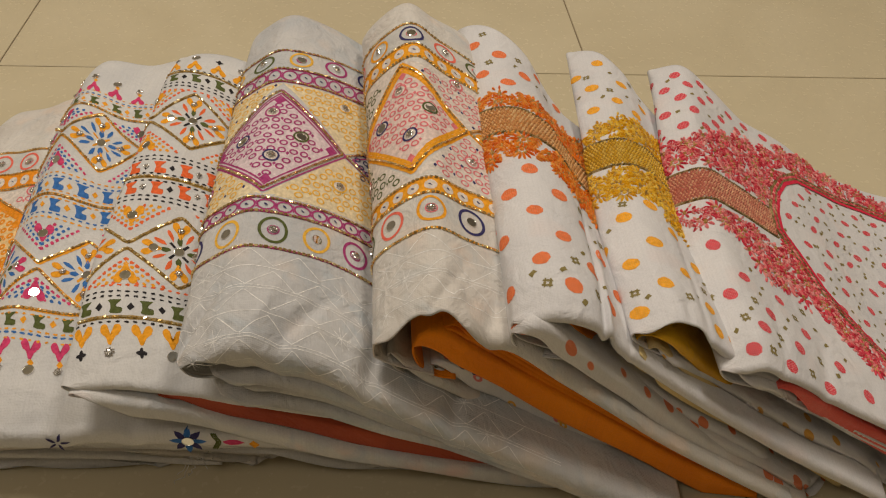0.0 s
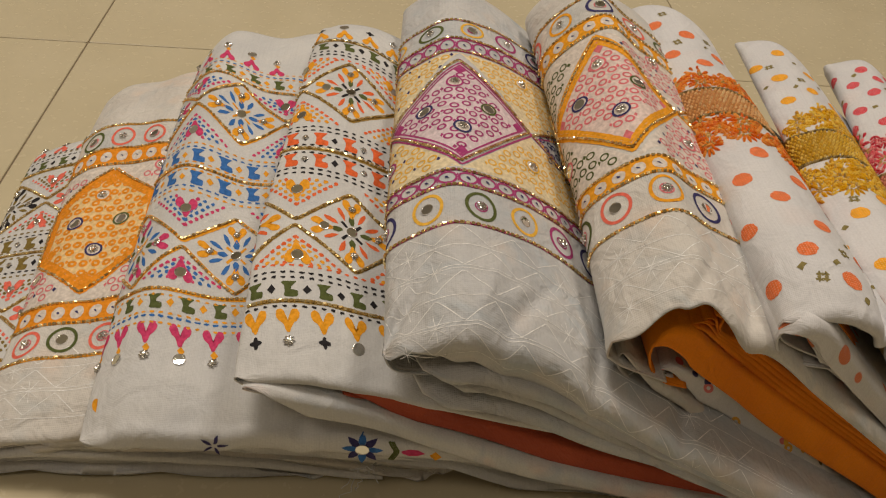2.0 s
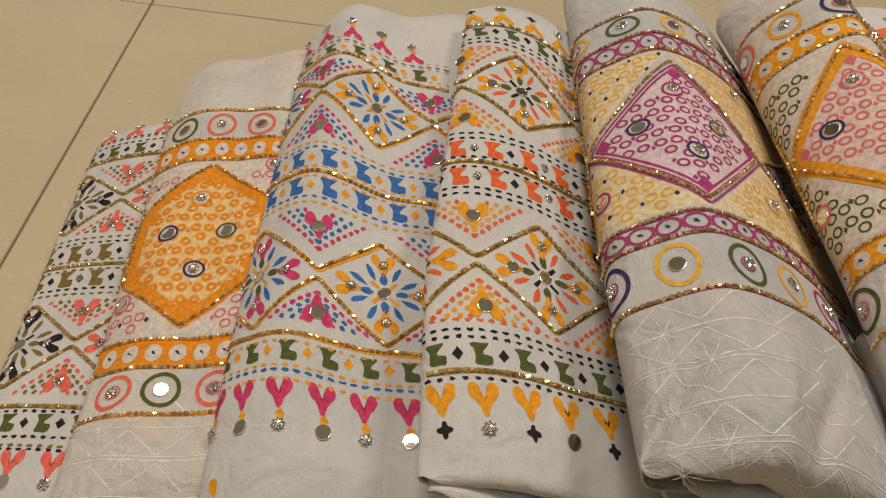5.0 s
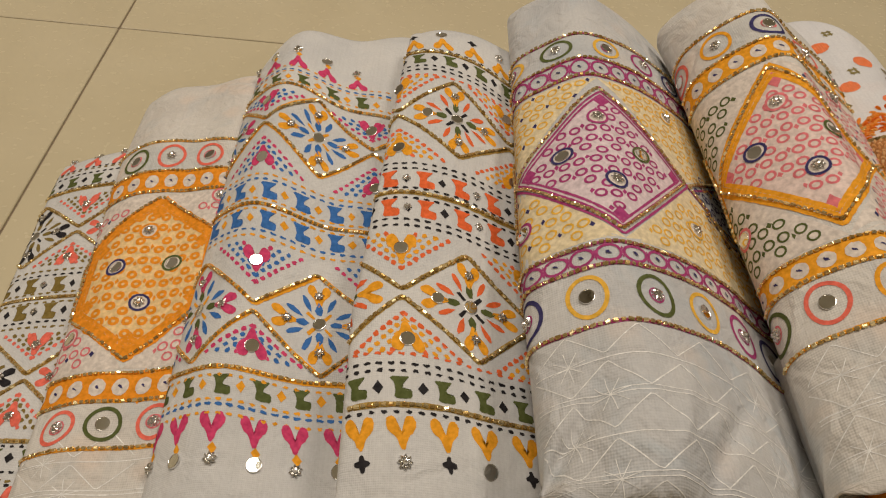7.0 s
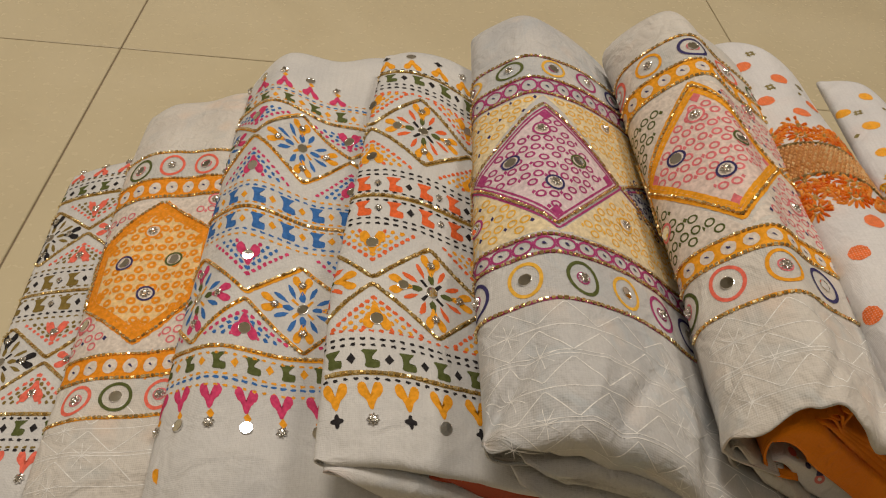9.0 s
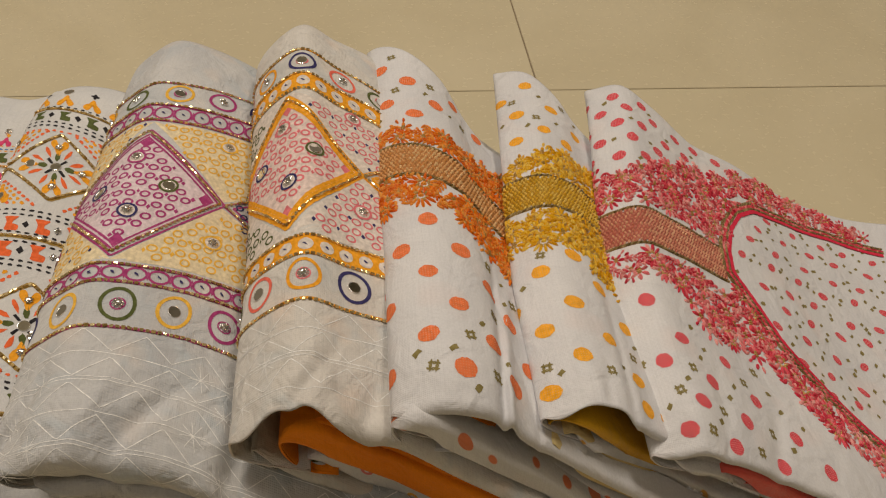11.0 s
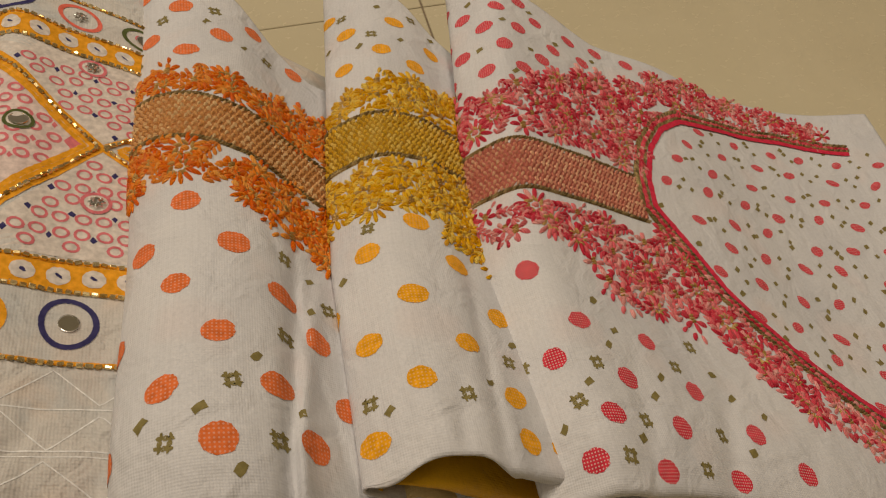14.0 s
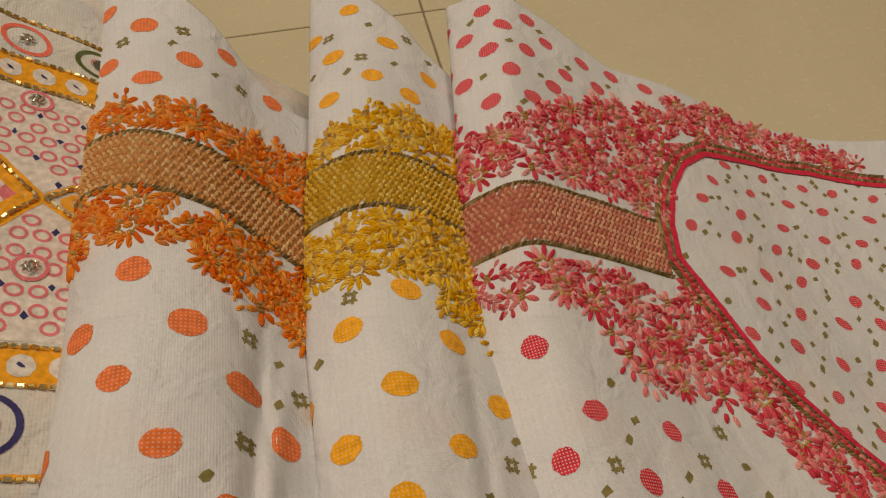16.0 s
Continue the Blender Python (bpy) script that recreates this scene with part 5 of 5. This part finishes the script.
layers("A", 5, WHITE, -0.40, -0.19, 0.05, 0.9, "folded_layer", 0.001, 1)
layers("B", 5, CREAMY, -0.352, -0.13, 0.05, 0.9, "folded_layer", 0.0, 2)
layers("C", 4, WHITE, -0.304, 0.04, 0.04, 0.72, "folded_layer", -0.002, 3, wave=0.0024)
inner_fold("D", [(-0.18, 0.076), (-0.222, 0.083), (-0.2335, 0.088), (-0.226, 0.091), (-0.2, 0.085), (-0.182, 0.079), (-0.148, 0.063), (-0.078, 0.037), (-0.02, 0.022), (0.05, 0.008)], 0.2935, 0.014, GHOST, "folded_layer", "white inner fold with faint printed colour", 4, roll=0.005, shear=0.05)
inner_fold("D", [(-0.16, 0.077), (-0.186, 0.081), (-0.190, 0.084), (-0.182, 0.0865), (-0.132, 0.072), (-0.078, 0.052), (-0.02, 0.034), (0.05, 0.016)], 0.2960, 0.016, RED_CLOTH, "lining_layer", "rust red cotton lining", 5, shear=0.05)
layers("D", 1, WHITE, -0.205, 0.06, 0.05, 0.35, "folded_layer", 0.003, 15)
layers("E", 4, MUSLIN, -0.160, 0.095, 0.05, 0.88, "folded_layer", -0.004, 6, roll=0.004, wave=0.0026)
# the pink-diamond cloth: cream lip, printed inside, orange hairpin with its pleats
inner_fold("F", [(-0.03, 0.080), (-0.060, 0.096), (-0.0695, 0.108), (-0.0685, 0.118), (-0.058, 0.110), (-0.034, 0.091), (-0.003, 0.064), (0.062, 0.017), (0.085, 0.005)], 0.2960, 0.010, CREAMY, "folded_layer", "cream inner fold", 87, roll=0.005)
inner_fold("F", [(-0.040, 0.096), (-0.048, 0.100), (-0.044, 0.106), (-0.030, 0.101), (0.012, 0.074), (0.056, 0.040), (0.098, 0.010)], 0.2985, 0.016, INNER_PRINT, "folded_layer", "cream inner fold with a printed ring pattern", 88)
inner_fold("F", [(-0.034, 0.094), (-0.046, 0.098), (-0.0545, 0.108), (-0.0575, 0.122), (-0.052, 0.133), (-0.041, 0.133), (-0.030, 0.124), (-0.004, 0.104), (0.046, 0.071), (0.109, 0.031), (0.155, 0.006)], 0.2955, 0.022, ORANGE_CLOTH, "lining_layer", "bright orange cotton lining", 84, roll=0.003, crease=0.0007)
for i in range(4):
    lift = 0.0028 * i
    inner_fold("F", [(-0.040 + 0.004 * i, 0.126 + lift), (-0.048 + 0.005 * i, 0.1295 + lift), (-0.040 + 0.004 * i, 0.1335 + 0.6 * lift), (-0.028, 0.1265 + lift * 0.5), (-0.004, 0.108 + lift), (0.046, 0.074 + lift), (0.109, 0.034 + lift), (0.150 - 0.004 * i, 0.010 + lift)], 0.2970 + 0.0007 * i, 0.006, ORANGE_CLOTH, "lining_layer", "bright orange cotton lining", 80 + i, roll=0.0016, crease=0.0007)
# the orange-dotted cloth: a lower lobe with a slit of lining above it
inner_fold("G", [(0.022, 0.118), (-0.002, 0.124), (-0.0105, 0.138), (-0.006, 0.149), (0.004, 0.152), (0.020, 0.139), (0.039, 0.120), (0.07, 0.091), (0.12, 0.051), (0.185, 0.006)], 0.2880, 0.019, DOTS_ORANGE, "folded_layer", "white inner fold with woven orange dots", 90, roll=0.006)
inner_fold("G", [(0.016, 0.133), (0.010, 0.138), (0.014, 0.143), (0.020, 0.140), (0.039, 0.120), (0.07, 0.091), (0.12, 0.052), (0.18, 0.010)], 0.2945, 0.005, ORANGE_CLOTH, "lining_layer", "orange cotton lining", 10)
layers("G", 3, DOTS_ORANGE, 0.0, 0.20, 0.03, 0.42, "folded_layer", -0.001, 9, roll=0.0034, wave=0.0026)
# the yellow-dotted cloth: mustard and pale yellow satin rolled in its mouth
inner_fold("H", [(0.08, 0.074), (0.055, 0.090), (0.0505, 0.101), (0.056, 0.102), (0.078, 0.081), (0.125, 0.044), (0.18, 0.004)], 0.2915, 0.012, DOTS_YELLOW, "folded_layer", "white inner fold with woven yellow dots", 91, roll=0.004)
inner_fold("H", [(0.075, 0.096), (0.061, 0.106), (0.0555, 0.115), (0.059, 0.122), (0.067, 0.114), (0.080, 0.101), (0.125, 0.066), (0.21, 0.010)], 0.2905, 0.012, YELLOW_CREAM, "lining_layer", "pale yellow satin lining", 85, roll=0.005, crease=0.0028)
inner_fold("H", [(0.080, 0.108), (0.068, 0.110), (0.064, 0.116), (0.069, 0.120), (0.085, 0.108), (0.105, 0.092), (0.131, 0.069), (0.19, 0.028)], 0.2935, 0.008, YELLOW_CREAM, "lining_layer", "pale yellow satin lining", 92, roll=0.003, crease=0.0034)
inner_fold("H", [(0.076, 0.112), (0.063, 0.116), (0.0575, 0.124), (0.062, 0.130), (0.073, 0.129), (0.084, 0.122), (0.105, 0.101), (0.131, 0.076), (0.17, 0.047), (0.21, 0.018)], 0.2955, 0.010, MUSTARD, "lining_layer", "mustard yellow satin lining", 86, roll=0.004, crease=0.0032)
layers("H", 3, DOTS_YELLOW, 0.066, 0.26, 0.02, 0.3, "folded_layer", -0.001, 11)
layers("I", 3, DOTCLOTH, 0.114, 0.33, 0.03, 0.5, "folded_layer", -0.001, 14)
inner_fold("I", [(0.16, 0.080), (0.144, 0.085), (0.1405, 0.092), (0.147, 0.0955), (0.184, 0.073), (0.25, 0.037), (0.31, 0.012)], 0.2855, 0.014, CORAL, "lining_layer", "coral red satin lining", 13, roll=0.003, crease=0.0012)


def loose_threads():
    """A small frayed tuft on the lowest fold's edge."""
    g = np.random.default_rng(5)
    cu = bpy.data.curves.new("frayed_thread", "CURVE")
    cu.dimensions, cu.bevel_depth, cu.bevel_resolution = "3D", 0.00022, 1
    for k in range(7):
        sp = cu.splines.new("POLY")
        p = np.array([-0.178 + g.normal(0, 0.003), 0.2915, 0.026])
        sp.points.add(8)
        for i in range(9):
            sp.points[i].co = (*p, 1)
            p = p + g.normal(0, 0.0014, 3) + np.array([0.0004 * (k - 3), -0.0004, -0.0007])
    cu.materials.append(WHITE)
    ob = new("frayed_thread", cu)
    ob.parent = THING["C"]


loose_threads()


# ---- floor tiles ----
def tiles():
    shared = None
    for i in range(8):
        for j in range(8):
            if shared is None:
                t = slab("tile", -TS / 2 + 0.0007, TS / 2 - 0.0007, -TS / 2 + 0.0007, TS / 2 - 0.0007, -0.009, 0, TILE, 0.0006)
                shared = t.data
            else:
                t = new("tile", shared)
            t.location = (X0 + (i + 0.5) * TS, Y0 + (j + 0.5) * TS, 0)
            t.parent = floor


tiles()
